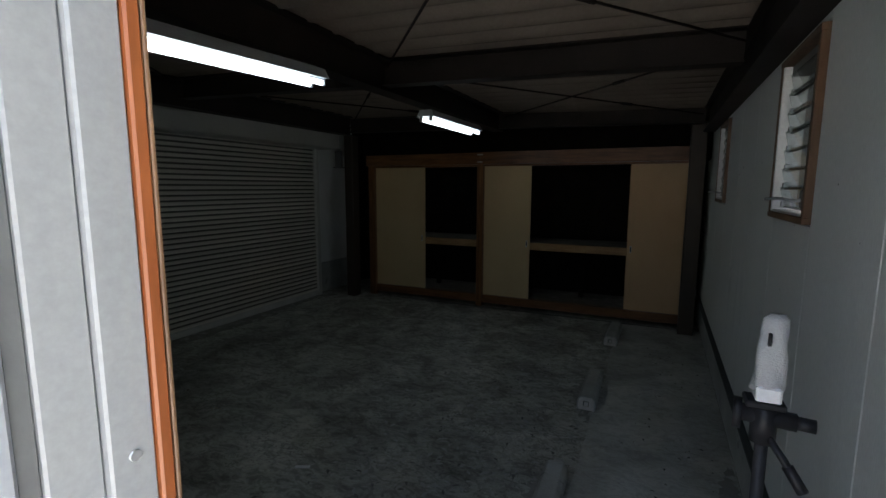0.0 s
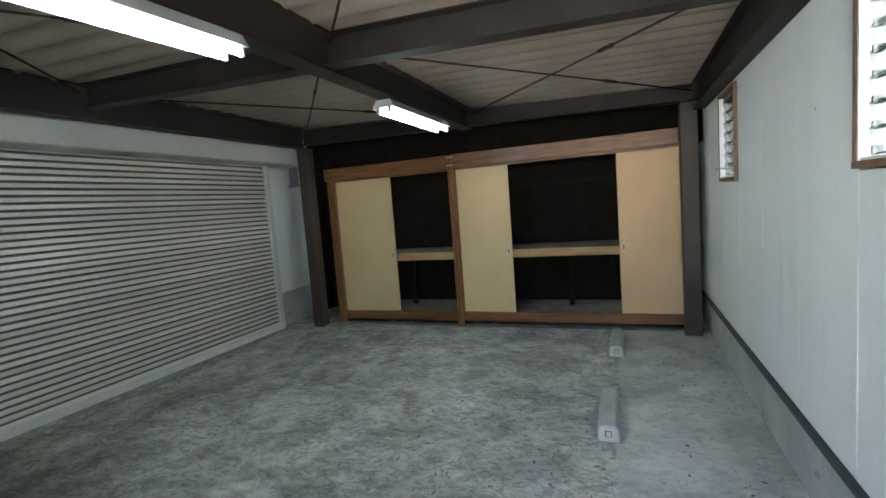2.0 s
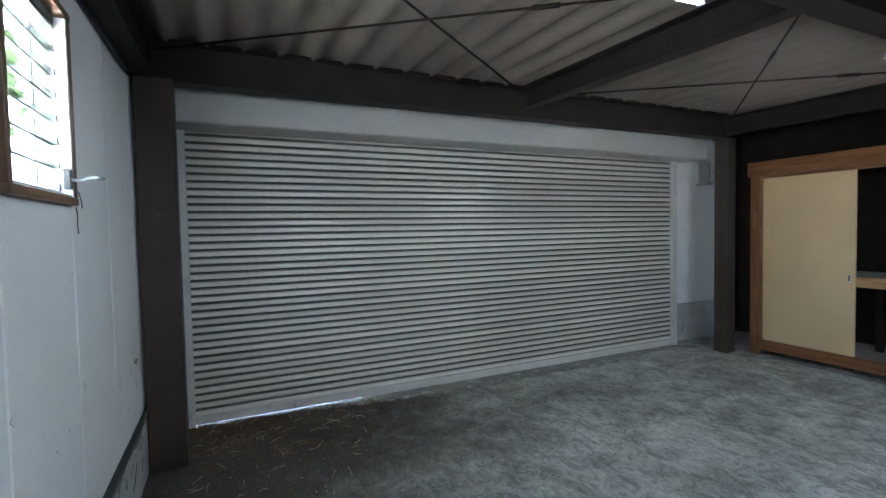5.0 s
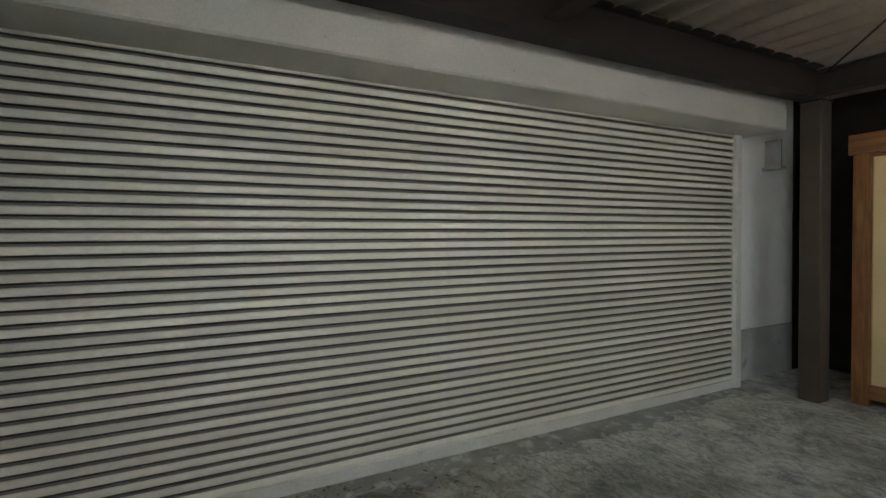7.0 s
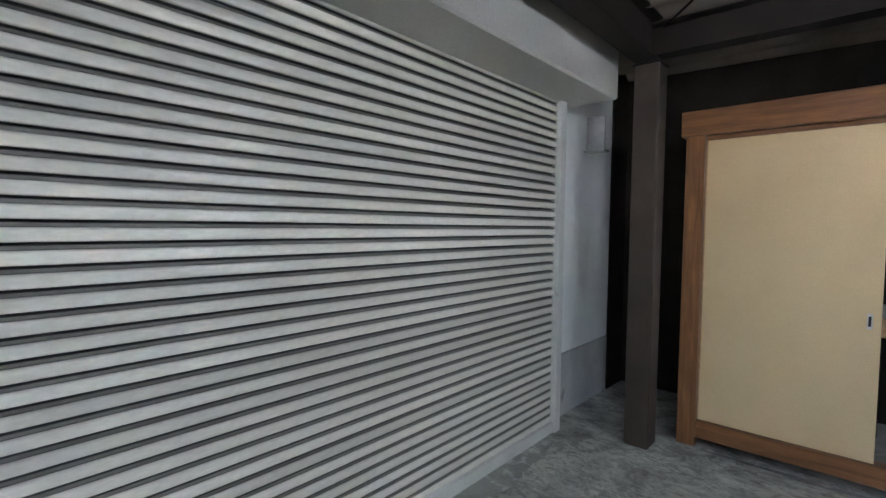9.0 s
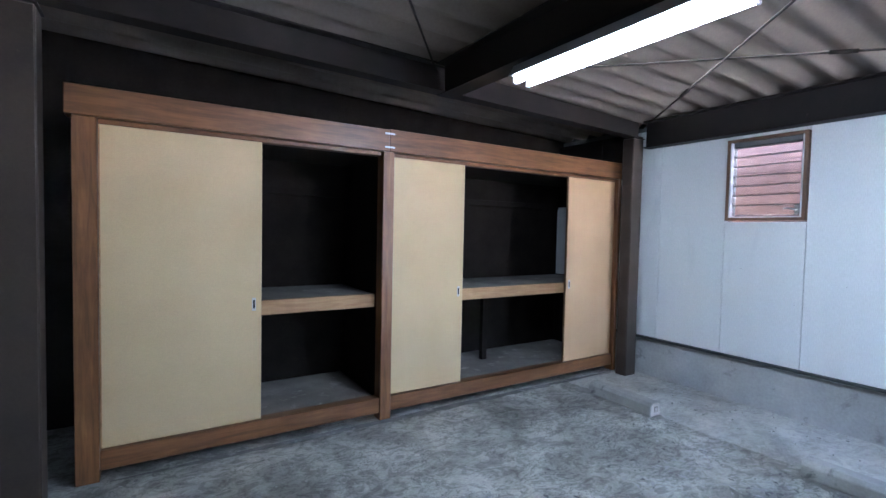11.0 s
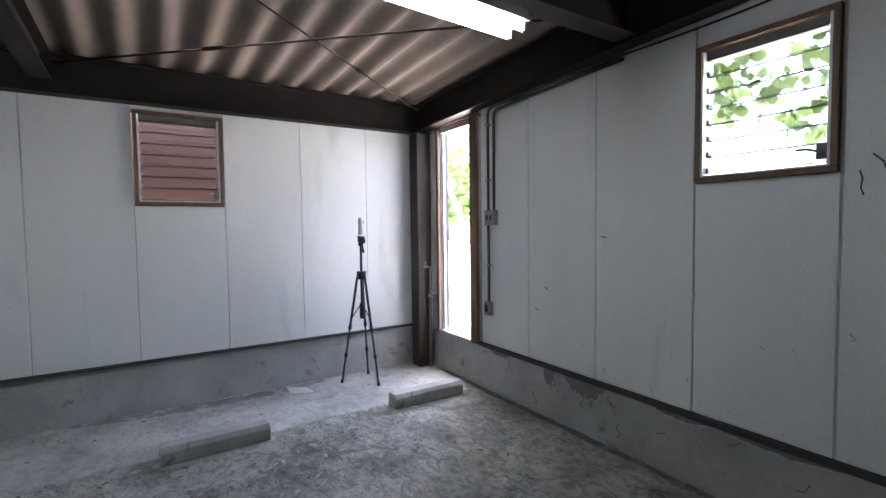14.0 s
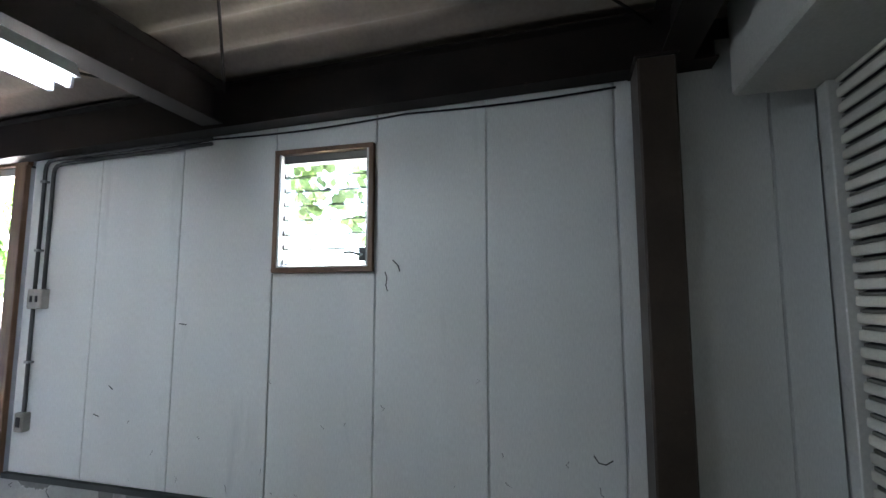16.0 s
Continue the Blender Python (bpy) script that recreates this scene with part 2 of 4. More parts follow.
M_RIM = surface("broken_plaster_rim", (0.55, 0.555, 0.54), (0.65, 0.655, 0.64), 0.9, fine=40, coarse=8, lift=0.3)
M_GREYMETAL = surface("grey_coated_frame", (0.27, 0.275, 0.275), (0.30, 0.305, 0.305), 0.45, fine=140, coarse=1.2, lift=0.03)
M_CHROME = surface("worn_chrome", (0.5, 0.5, 0.5), (0.6, 0.6, 0.6), 0.45, 0.8)
M_TAP = surface("dulled_chrome", (0.58, 0.58, 0.57), (0.68, 0.68, 0.67), 0.35, 0.25)
M_PIPE = surface("grey_pipe", (0.11, 0.113, 0.11), (0.17, 0.174, 0.17), 0.5)
M_CONDUIT = surface("dark_grey_conduit", (0.045, 0.045, 0.045), (0.08, 0.08, 0.078), 0.5)
M_PLASTIC = dull(surface("black_plastic", (0.012, 0.012, 0.014), (0.022, 0.022, 0.025), 0.4), 0.2)
M_LEG = dull(surface("black_tube", (0.016, 0.016, 0.018), (0.03, 0.03, 0.033), 0.35), 0.2)
M_CLOTH = surface("pale_grey_cloth", (0.36, 0.365, 0.37), (0.45, 0.455, 0.46), 0.85, fine=260, coarse=14, lift=0.4)
M_CREAM = surface("grimy_switch_plastic", (0.24, 0.225, 0.20), (0.33, 0.31, 0.275), 0.45, fine=60, coarse=12, stain=(0.12, 0.11, 0.10))
M_PAPER = surface("white_paper", (0.72, 0.73, 0.74), (0.8, 0.8, 0.8), 0.7)
M_GLASS = glass_mat("louvre_glass")
M_WINALU = surface("pale_window_aluminium", (0.66, 0.67, 0.67), (0.74, 0.75, 0.75), 0.4, 0.0, fine=90, coarse=5, lift=0.03)
M_TUBE = glow_mat("fluorescent_tube", (0.86, 0.95, 1.0), TUBE_POWER)
M_LEAF = surface("vine_leaf", (0.06, 0.11, 0.035), (0.10, 0.17, 0.055), 0.45, fine=60, coarse=8)
def see_through(m, colour, amount):
    """Lets light through a thin leaf."""
    nt = m.node_tree
    out = nt.nodes["Material Output"]
    tl = nt.nodes.new("ShaderNodeBsdfTranslucent")
    tl.inputs[0].default_value = (*colour, 1)
    mx = nt.nodes.new("ShaderNodeMixShader")
    mx.inputs[0].default_value = amount
    nt.links.new(nt.nodes["Principled BSDF"].outputs[0], mx.inputs[1])
    nt.links.new(tl.outputs[0], mx.inputs[2])
    nt.links.new(mx.outputs[0], out.inputs[0])


see_through(M_LEAF, (0.18, 0.24, 0.10), 0.55)
M_HEDGE = surface("hedge_leaf", (0.05, 0.13, 0.025), (0.11, 0.22, 0.05), 0.5, fine=30, coarse=5)
see_through(M_HEDGE, (0.2, 0.34, 0.07), 0.45)
M_BARK = surface("bark", (0.09, 0.07, 0.05), (0.16, 0.13, 0.10), 0.9, lift=0.5)
M_GROUND = surface("pale_gravel_ground", (0.35, 0.34, 0.325), (0.44, 0.43, 0.41), 0.9, fine=30, coarse=0.7, lift=0.4, stain=(0.25, 0.24, 0.225), stain_at=0.68)
M_SIDING = surface("red_brown_siding", (0.10, 0.045, 0.034), (0.14, 0.064, 0.048), 0.6, fine=60, coarse=3, stretch=(1, 0.2, 1))
M_BROWNSTONE = surface("brown_rough_block", (0.17, 0.115, 0.085), (0.26, 0.18, 0.135), 0.9, fine=25, coarse=4, lift=0.5)
M_DARKFLOOR = surface("dark_floor_grey", (0.10, 0.098, 0.092), (0.20, 0.197, 0.187), 0.95, fine=45, coarse=7, lift=0.5, stain=(0.32, 0.318, 0.30), stain_at=0.55)
# Dirt by the wall base, and the painted shadows of the wheel stops.
M_GRIME_SHADE = surface("grey_floor_grime_shade", (0.20, 0.20, 0.18), (0.32, 0.318, 0.285), 0.95, fine=45, coarse=5, lift=0.5, stain=(0.44, 0.437, 0.41), stain_at=0.52)
M_STRAW = surface("dry_straw", (0.36, 0.28, 0.17), (0.55, 0.46, 0.31), 0.8, fine=60, coarse=9)
M_LITTER = surface("dry_leaf_litter", (0.06, 0.038, 0.02), (0.26, 0.17, 0.095), 0.9, per_object=0.3)


# ---- building helpers ----
def add_box(bm, x0, x1, y0, y1, z0, z1, bev=0.0):
    vs = [bm.verts.new((x, y, z)) for x in (x0, x1) for y in (y0, y1) for z in (z0, z1)]
    fs = [bm.faces.new([vs[i] for i in q]) for q in ((0, 1, 3, 2), (4, 6, 7, 5), (0, 4, 5, 1), (2, 3, 7, 6), (0, 2, 6, 4), (1, 5, 7, 3))]
    if bev:
        es = {e for f in fs for e in f.edges}
        bmesh.ops.bevel(bm, geom=list(es), offset=bev, segments=1, affect="EDGES")
    return bm


def box(x0, x1, y0, y1, z0, z1, bev=0.003):
    return add_box(bmesh.new(), min(x0, x1), max(x0, x1), min(y0, y1), max(y0, y1), min(z0, z1), max(z0, z1), bev)


def add_prism(bm, outline, p0, p1, up=(0, 0, 1)):
    """An outline in (side, up) swept straight from p0 to p1."""
    p0, p1 = Vector(p0), Vector(p1)
    d = (p1 - p0).normalized()
    side = d.cross(Vector(up)).normalized()
    u = side.cross(d)
    rings = [[bm.verts.new(p + side * a + u * b) for a, b in outline] for p in (p0, p1)]
    n = len(outline)
    for i in range(n):
        bm.faces.new((rings[0][i], rings[0][(i + 1) % n], rings[1][(i + 1) % n], rings[1][i]))
    bm.faces.new(rings[0][::-1])
    bm.faces.new(rings[1])
    return bm


def add_tube(bm, pts, r, seg=10, r_end=None):
    """A round bar along points, with closed ends."""
    pts = [Vector(p) for p in pts]
    rings = []
    n = len(pts)
    side = None
    for i, p in enumerate(pts):
        d = (pts[min(i + 1, n - 1)] - pts[max(i - 1, 0)]).normalized()
        if side is None:
            side = d.orthogonal().normalized()
        else:
            side = (side - d * side.dot(d)).normalized()
        w = d.cross(side)
        rr = r if r_end is None else r + (r_end - r) * i / (n - 1)
        rings.append([bm.verts.new(p + (side * math.cos(a) + w * math.sin(a)) * rr) for a in [k * math.tau / seg for k in range(seg)]])
    for a, b in zip(rings, rings[1:]):
        for k in range(seg):
            f = bm.faces.new((a[k], a[(k + 1) % seg], b[(k + 1) % seg], b[k]))
            f.smooth = True
    bm.faces.new(rings[0][::-1])
    bm.faces.new(rings[-1])
    return bm


def tube(pts, r, seg=10, r_end=None):
    return add_tube(bmesh.new(), pts, r, seg, r_end)


def mesh_of(name, bm, material):
    bmesh.ops.recalc_face_normals(bm, faces=bm.faces)
    me = bpy.data.meshes.new(name)
    bm.to_mesh(me)
    bm.free()
    me.materials.append(material)
    return me


def part(name, bm, material, parent=None, label=""):
    ob = new(name, mesh_of(name, bm, material))
    ob.parent = parent
    return tagged(ob, label)


def struct(name, bm, material, label, category=""):
    return tagged(part(name, bm, material), label, category or name.split("_")[0], "", "structure")


def thing(name, label, category, group="", at=(0, 0, 0), kind=""):
    ob = new(name)
    ob.location = at
    ob.empty_display_size = 0.1
    return tagged(ob, label, category, group, kind)


def roof_z(x):
    return 2.605 - 0.033 * x


def i_beam(name, p0, p1, depth, width, label):
    """A rolled steel section: two flanges and a web; p0, p1 on the underside's middle line."""
    w, t, k = width / 2, 0.009, 0.004
    o = [(-w, 0), (w, 0), (w, t), (k, t + 0.004), (k, depth - t - 0.004), (w, depth - t), (w, depth), (-w, depth), (-w, depth - t), (-k, depth - t - 0.004), (-k, t + 0.004), (-w, t)]
    ob = part(name, add_prism(bmesh.new(), o, p0, p1), M_STEEL)
    return tagged(ob, label, "beam", "", "structure")


# ---- structure ----
D_CAB, X_SHUT, Y_BACK = 6.0, -5.35, 6.95
floor = struct("floor", box(-5.39, 0.018, 0.0, Y_BACK, -0.2, 0.0, 0), M_FLOOR, "worn dusty mottled grey concrete garage floor")
struct("floor_corner", box(-5.62, -5.39, 5.50, Y_BACK, -0.2, 0.0, 0), M_FLOOR, "dusty concrete floor in the corner by the shutter", "floor")
bm = bmesh.new()
rnd = random.Random(3)
edge_l, edge_r = [], []
for k in range(120):
    y = 0.016 + 5.88 * k / 119
    x = -0.86 + 0.02 * noise.noise((0.3, y * 1.3, 0)) + 0.012 * noise.noise((0.7, y * 6, 0)) + rnd.uniform(-0.006, 0.006)
    edge_l.append((bm.verts.new((x - 0.012, y, 0.0005)), bm.verts.new((x, y, 0.004))))
    edge_r.append(bm.verts.new((0.017, y, 0.006)))
for k in range(119):
    bm.faces.new((edge_l[k][0], edge_l[k][1], edge_l[k + 1][1], edge_l[k + 1][0]))
    bm.faces.new((edge_l[k][1], edge_r[k], edge_r[k + 1], edge_l[k + 1][1]))
apron = struct("floor_strip", bm, M_APRON, "smoother raised grey concrete strip along the wall", "floor")

# raised concrete bases
wall_right = struct("wall_right", box(0.018, 0.13, -0.1, Y_BACK, 0.0, 0.385, 0.006), M_BASE, "white panelled wall on a grey concrete base", "wall")
wall_near = struct("wall_near", box(-5.4, 0.0, -0.1, 0.015, 0.0, 0.37, 0.006), M_BASE, "off-white panelled wall on a stained concrete base", "wall")
part("base_trim", box(-0.034, 0.03, 0.0, Y_BACK, 0.391, 0.409, 0.002), M_JOINT, wall_right, "dark metal sill strip")
part("base_trim", box(-4.9, -0.945, -0.02, 0.024, 0.362, 0.394, 0.002), M_JOINT, wall_near, "dark metal sill strip")
part("backing", box(0.062, 0.12, 0.0, 1.87, 0.386, 2.56, 0), M_PIPE, wall_right)
part("backing", box(0.062, 0.12, 2.485, 4.35, 0.386, 2.56, 0), M_PIPE, wall_right)
part("backing", box(0.062, 0.12, 4.955, Y_BACK, 0.386, 2.56, 0), M_PIPE, wall_right)
for ya, yb in ((1.87, 2.485), (4.35, 4.955)):
    part("backing", box(0.062, 0.12, ya, yb, 0.386, 1.58, 0), M_PIPE, wall_right)
    part("backing", box(0.062, 0.12, ya, yb, 2.28, 2.56, 0), M_PIPE, wall_right)
for xa, xb, za, zb in ((-5.42, -3.42, 0.372, 2.86), (-3.42, -2.78, 0.372, 1.6), (-3.42, -2.78, 2.285, 2.72), (-2.78, -0.93, 0.372, 2.66), (-0.93, -0.30, 2.33, 2.6), (-0.30, 0.0, 0.372, 2.6)):
    part("backing", box(xa, xb, -0.1, -0.055, za, zb, 0), M_JOINT, wall_near)

wall_left = struct("wall_left", box(-5.62, -5.42, 5.52, 6.62, 0.0, 0.48, 0.006), M_BASE, "pale panelled end wall on a concrete base", "wall")
part("panel", box(-5.60, -5.425, 5.52, 6.62, 0.485, 2.86, 0.004), M_PANEL, wall_left)
# Added black sheet: stands for the shade at the wall's far end.
part("dark_sheet", box(-5.60, -5.41, 6.624, Y_BACK, 0.485, 2.86, 0.002), M_BLACK, wall_left, "added black sheet for the dark wall end")
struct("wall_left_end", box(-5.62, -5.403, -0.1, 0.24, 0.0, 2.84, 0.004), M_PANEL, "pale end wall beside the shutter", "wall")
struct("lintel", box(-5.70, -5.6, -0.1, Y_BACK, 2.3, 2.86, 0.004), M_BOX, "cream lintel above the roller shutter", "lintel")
# Lower half of that added black sheet.
part("dark_sheet", box(-5.60, -5.41, 6.624, Y_BACK, 0.0, 0.4845, 0.002), M_BLACK, wall_left, "added black sheet for the dark wall end")
# Added black sheets stand for the dark space around the closet.
part("dark_sheet", box(-0.012, -0.003, 5.9, 6.298, 2.03, 2.50, 0.0), M_BLACK, wall_right, "added black sheet for the dark space above the closet")
part("dark_sheet", box(-0.012, -0.003, 6.3, Y_BACK, 0.0, 2.50, 0.0), M_BLACK, wall_right, "added black sheet for the dark space beside and above the closet")
# Near-black wall: the dimness behind the closet is in its colour.
struct("wall_back", box(-5.6, 0.12, Y_BACK, Y_BACK + 0.1, 0.0, 2.84, 0), M_BLACK, "near-black back wall behind the closet, its shade in the colour", "wall")

# corrugated roof, its waves running from wall to wall
bm = bmesh.new()
ny = 8 * 33
cols = []
for i in range(ny + 1):
    y = -0.35 + 7.6 * i / ny
    w = 0.030 * math.sin(math.tau * (y - 0.02) / 0.232)
    cols.append([[bm.verts.new((x, y, roof_z(x) + w + dz)) for x in (-5.95, -3.0, 0.35)] for dz in (0.0, 0.012)])
for a, b in zip(cols, cols[1:]):
    for lay in (0, 1):
        for k in (0, 1):
            f = bm.faces.new((a[lay][k], a[lay][k + 1], b[lay][k + 1], b[lay][k]))
            f.smooth = True
struct("ceiling", bm, M_ROOF, "beige corrugated slate roof sheets seen from below", "ceiling")
struct("fascia", box(0.13, 0.17, -0.1, 7.05, 2.4, 2.68, 0), M_JOINT, "dark board closing the eaves", "trim")
struct("fascia", box(-5.7, 0.17, -0.14, -0.105, 2.5, 2.62, 0), M_JOINT, "dark board closing the eaves", "trim")

# steel frame
i_beam("beam_right", (-0.06, 0.02, 2.315), (-0.06, 5.72, 2.315), 0.265, 0.12, "dark brown steel beam above the panelled wall")
i_beam("beam_near", (-0.02, 0.075, 2.335), (-5.0, 0.075, 2.475), 0.26, 0.11, "dark brown steel beam above the door wall")
i_beam("beam_cross", (-0.12, 2.97, 2.40), (-4.76, 2.97, 2.55), 0.19, 0.12, "dark brown steel cross beam under the roof")
i_beam("beam_far", (-0.1, 5.79, 2.42), (-4.85, 5.79, 2.52), 0.2, 0.12, "dark brown steel beam above the closet")
i_beam("beam_centre", (-2.47, 0.13, 2.425), (-2.47, 5.73, 2.425), 0.24, 0.14, "dark brown steel beam carrying the lamps")
i_beam("beam_left", (-4.83, 0.1, 2.475), (-4.83, 5.75, 2.475), 0.27, 0.14, "dark brown steel beam above the shutter box")


def column(x0, x1, y0, y1, ztop, label):
    ob = thing("steel_column", label, "column", "steel columns", ((x0 + x1) / 2, (y0 + y1) / 2, 0), "structure")
    hx, hy = (x1 - x0) / 2, (y1 - y0) / 2
    part("shaft", box(-hx, hx, -hy, hy, 0.0, ztop, 0.008), M_POST, ob)
    part("cap_plate", box(-hx - 0.01, hx + 0.01, -hy - 0.01, hy + 0.01, ztop, ztop + 0.008, 0.002), M_STEEL, ob)
    return ob


column(-0.185, -0.03, 0.03, 0.185, 2.305, "brown painted steel column beside the doorway")
column(-0.228, -0.066, 5.745, 5.87, 2.41, "brown painted steel column beside the closet")
column(-4.91, -4.755, 5.69, 5.85, 2.463, "dark brown steel column between shutter and closet")
column(-4.812, -4.662, 0.02, 0.232, 2.463, "dark brown steel column beside the shutter")


def rod(a, b):
    d = (Vector(b) - Vector(a))
    t = thing("brace_rod", "thin dark steel bracing rod under the roof", "brace", "roof bracing rods", a)
    part("rod", tube([(0, 0, 0), d], 0.007, 6), M_ROD, t)
    n = d.normalized()
    part("turnbuckle", tube([d * 0.3, d * 0.3 + n * 0.14], 0.013, 8), M_ROD, t)


for x0, x1, y0, y1 in ((-0.13, -2.40, 0.14, 2.90), (-0.13, -2.40, 3.05, 5.72), (-2.55, -4.74, 0.14, 2.90), (-2.55, -4.74, 3.05, 5.72)):
    z0, z1 = roof_z(x0) - 0.085, roof_z(x1) - 0.085
    rod((x0, y0, z0), (x1, y1, z1))
    rod((x0, y1, z0 - 0.016), (x1, y0, z1 - 0.016))


# ---- roller shutter ----
shutter = thing("roller_shutter", "closed beige-grey steel roller shutter with horizontal slats", "shutter", "", (X_SHUT, 2.9, 0), "structure")
PITCH = 0.0592
SHUT_Y0, SHUT_Y1 = -2.66, 2.61
sect = [(-0.030, 0.0), (-0.004, 0.0), (0.003, 0.0015), (0.0050, 0.006), (0.0058, 0.018), (0.0050, 0.030), (0.0025, 0.0372), (-0.003, 0.0388), (-0.0120, 0.0390), (-0.0120, 0.0405), (-0.0050, 0.0410), (-0.0055, 0.0505), (-0.0150, 0.0515), (-0.0240, 0.0545), (-0.030, 0.0565)]
bm = bmesh.new()
ra = [bm.verts.new((a, SHUT_Y0, b)) for a, b in sect]
rb = [bm.verts.new((a, SHUT_Y1, b)) for a, b in sect]
for i in range(len(sect) - 1):
    bm.faces.new((ra[i], rb[i], rb[i + 1], ra[i + 1])).smooth = 2 <= i <= 6
lean = random.Random(5)
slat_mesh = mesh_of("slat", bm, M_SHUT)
# Recess and slot faces take darker materials: shade painted into the slat.
slat_mesh.materials.append(M_GROOVE_SHADE)
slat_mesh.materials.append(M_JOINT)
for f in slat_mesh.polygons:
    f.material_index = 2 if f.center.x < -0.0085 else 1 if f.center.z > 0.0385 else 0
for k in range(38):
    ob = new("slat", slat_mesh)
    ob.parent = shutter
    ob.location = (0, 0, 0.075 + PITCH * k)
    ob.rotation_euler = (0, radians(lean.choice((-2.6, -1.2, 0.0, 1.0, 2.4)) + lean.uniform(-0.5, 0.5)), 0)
part("bottom_bar", add_box(box(-0.01, 0.026, SHUT_Y0, -1.35, 0.017, 0.078, 0.003), -0.01, 0.026, -1.35, SHUT_Y1, 0.006, 0.078, 0.003), M_SHUTRAIL, shutter, "scuffed pale metal bottom bar")
# Dark sheet stands in for the shade seen through the slots.
part("back_sheet", box(-0.05, -0.03, SHUT_Y0, SHUT_Y1, 0.04, 2.36, 0), M_JOINT, shutter, "dark sheet for the shade behind the slats")
part("guide_rail", box(-0.05, 0.035, SHUT_Y1, SHUT_Y1 + 0.075, 0.0, 2.31, 0.004), M_SHUTRAIL, shutter, "pale metal guide rail")
part("guide_rail", box(-0.05, 0.035, SHUT_Y0 - 0.075, SHUT_Y0, 0.0, 2.31, 0.004), M_SHUTRAIL, shutter, "pale metal guide rail")
sbox = thing("shutter_box", "cream sheet steel housing above the roller shutter", "shutter box", "", (X_SHUT, 2.9, 2.295), "structure")
part("cover", box(-0.3, 0.325, -2.74, 2.83, -0.015, 0.385, 0.012), M_BOX, sbox)
for yy in (-2.2, -1.1, 0.0, 1.1, 2.1):
    part("rivet", tube([(0.324, yy, 0.06), (0.3275, yy, 0.06)], 0.005, 8), M_GREYMETAL, sbox)
bracket = thing("shutter_bracket", "pale metal end bracket of the shutter gear", "bracket", "", (-5.30, 6.10, 2.03))
part("plate", box(-0.13, 0.02, 0.03, 0.05, 0.0, 0.26, 0.004), M_PIPE, bracket)
part("flange", box(-0.13, 0.04, -0.02, 0.08, -0.02, 0.0, 0.003), M_PIPE, bracket)


# ---- wall panels ----
def panel_mesh(w, h):
    return mesh_of("panel", box(0, 0.06, 0.0, w, 0, h, 0.004), M_PANEL)


GAP = 0.0035
ys = [0.02, 0.64, 1.255, 1.87, 2.485, 3.107, 3.728, 4.35, 4.957, 5.575, 6.2, 6.94]
for a, b in zip(ys, ys[1:]):
    spans = [(0.410, 2.50)]
    if a in (1.87, 4.35):
        spans = [(0.410, 1.575), (2.29, 2.50)]
    for z0, z1 in spans:
        part("panel", box(0.0, 0.058, a + GAP * 0.5, b - GAP * 0.5, z0, z1, 0.003), M_PANEL, wall_right)
xs = [-5.39, -5.216, -4.59, -3.987, -3.405, -2.797, -2.165, -1.545, -0.965]
for a, b in zip(xs, xs[1:]):
    spans = [(0.395, 2.62)]
    if a == -3.405:
        spans = [(0.395, 1.60), (2.285, 2.62)]
    for z0, z1 in spans:
        g = GAP * (0.65 if a > -2.7 else 1.15)
        part("panel", box(a + g, b - g, -0.055, 0.0, z0, z1, 0.003), M_PANEL, wall_near)
for a in xs[1:5]:
    part("joint_bead", box(a - 0.0014, a + 0.0014, -0.05, -0.0025, 0.396, 1.595 if a > -3.5 else 2.62, 0), M_PANEL, wall_near, "pale bead in the panel joint")
part("panel", box(-0.285, -0.005, -0.055, 0.0, 0.375, 2.5, 0.004), M_PANEL, wall_near)
part("panel", box(-0.96, -0.285, -0.055, 0.0, 2.36, 2.5, 0.004), M_PANEL, wall_near)


for xa, xb in ((-3.42, -3.3935), (-2.8065, -2.785)):
    part("reveal_filler", box(xa, xb, -0.056, -0.0035, 1.598, 2.288, 0), M_PANEL, wall_near)
part("reveal_filler", box(-3.393, -2.807, -0.056, -0.0035, 2.280, 2.29, 0), M_PANEL, wall_near)


def patch(cx, w, h, seed):
    """A flake of lost plaster with a ragged outline and a pale broken rim on the base of the door wall."""
    for name, mat, y, drop, label in (("plaster_rim", M_RIM, 0.0168, 0.007, "pale broken plaster edge"), ("peeled_patch", M_BARE, 0.0182, 0.0, "grey patch of lost plaster")):
        rnd = random.Random(seed)
        bm = bmesh.new()
        n = 26
        low = [(cx - w / 2 + w * i / n, 0.361 - h * rnd.uniform(0.55, 1.0) * math.sin(math.pi * (i + 0.3) / (n + 0.6)) ** 0.6 - drop * rnd.uniform(0.0, 1.3)) for i in range(n + 1)]
        a = [bm.verts.new((x, y, 0.361)) for x, z in low]
        b = [bm.verts.new((x, y, z)) for x, z in low]
        for i in range(n):
            bm.faces.new((a[i], a[i + 1], b[i + 1], b[i]))
        part(name, bm, mat, wall_near, label)


for q in ((-1.22, 0.26, 0.05, 1), (-1.775, 0.11, 0.15, 2), (-2.09, 0.34, 0.13, 3), (-2.75, 0.30, 0.035, 6), (-3.2, 0.5, 0.03, 7), (-3.85, 0.4, 0.045, 4), (-4.35, 0.3, 0.06, 5)):
    patch(*q)


def crack(pts):
    part("crack", tube([(x, 0.001, z) for x, z in pts], 0.003, 5), M_JOINT, wall_near)


crack([(-3.50, 1.66), (-3.53, 1.63), (-3.54, 1.60)])
crack([(-3.46, 1.60), (-3.47, 1.57), (-3.465, 1.53), (-3.475, 1.50)])
crack([(-4.45, 0.78), (-4.47, 0.75), (-4.50, 0.745), (-4.53, 0.765)])
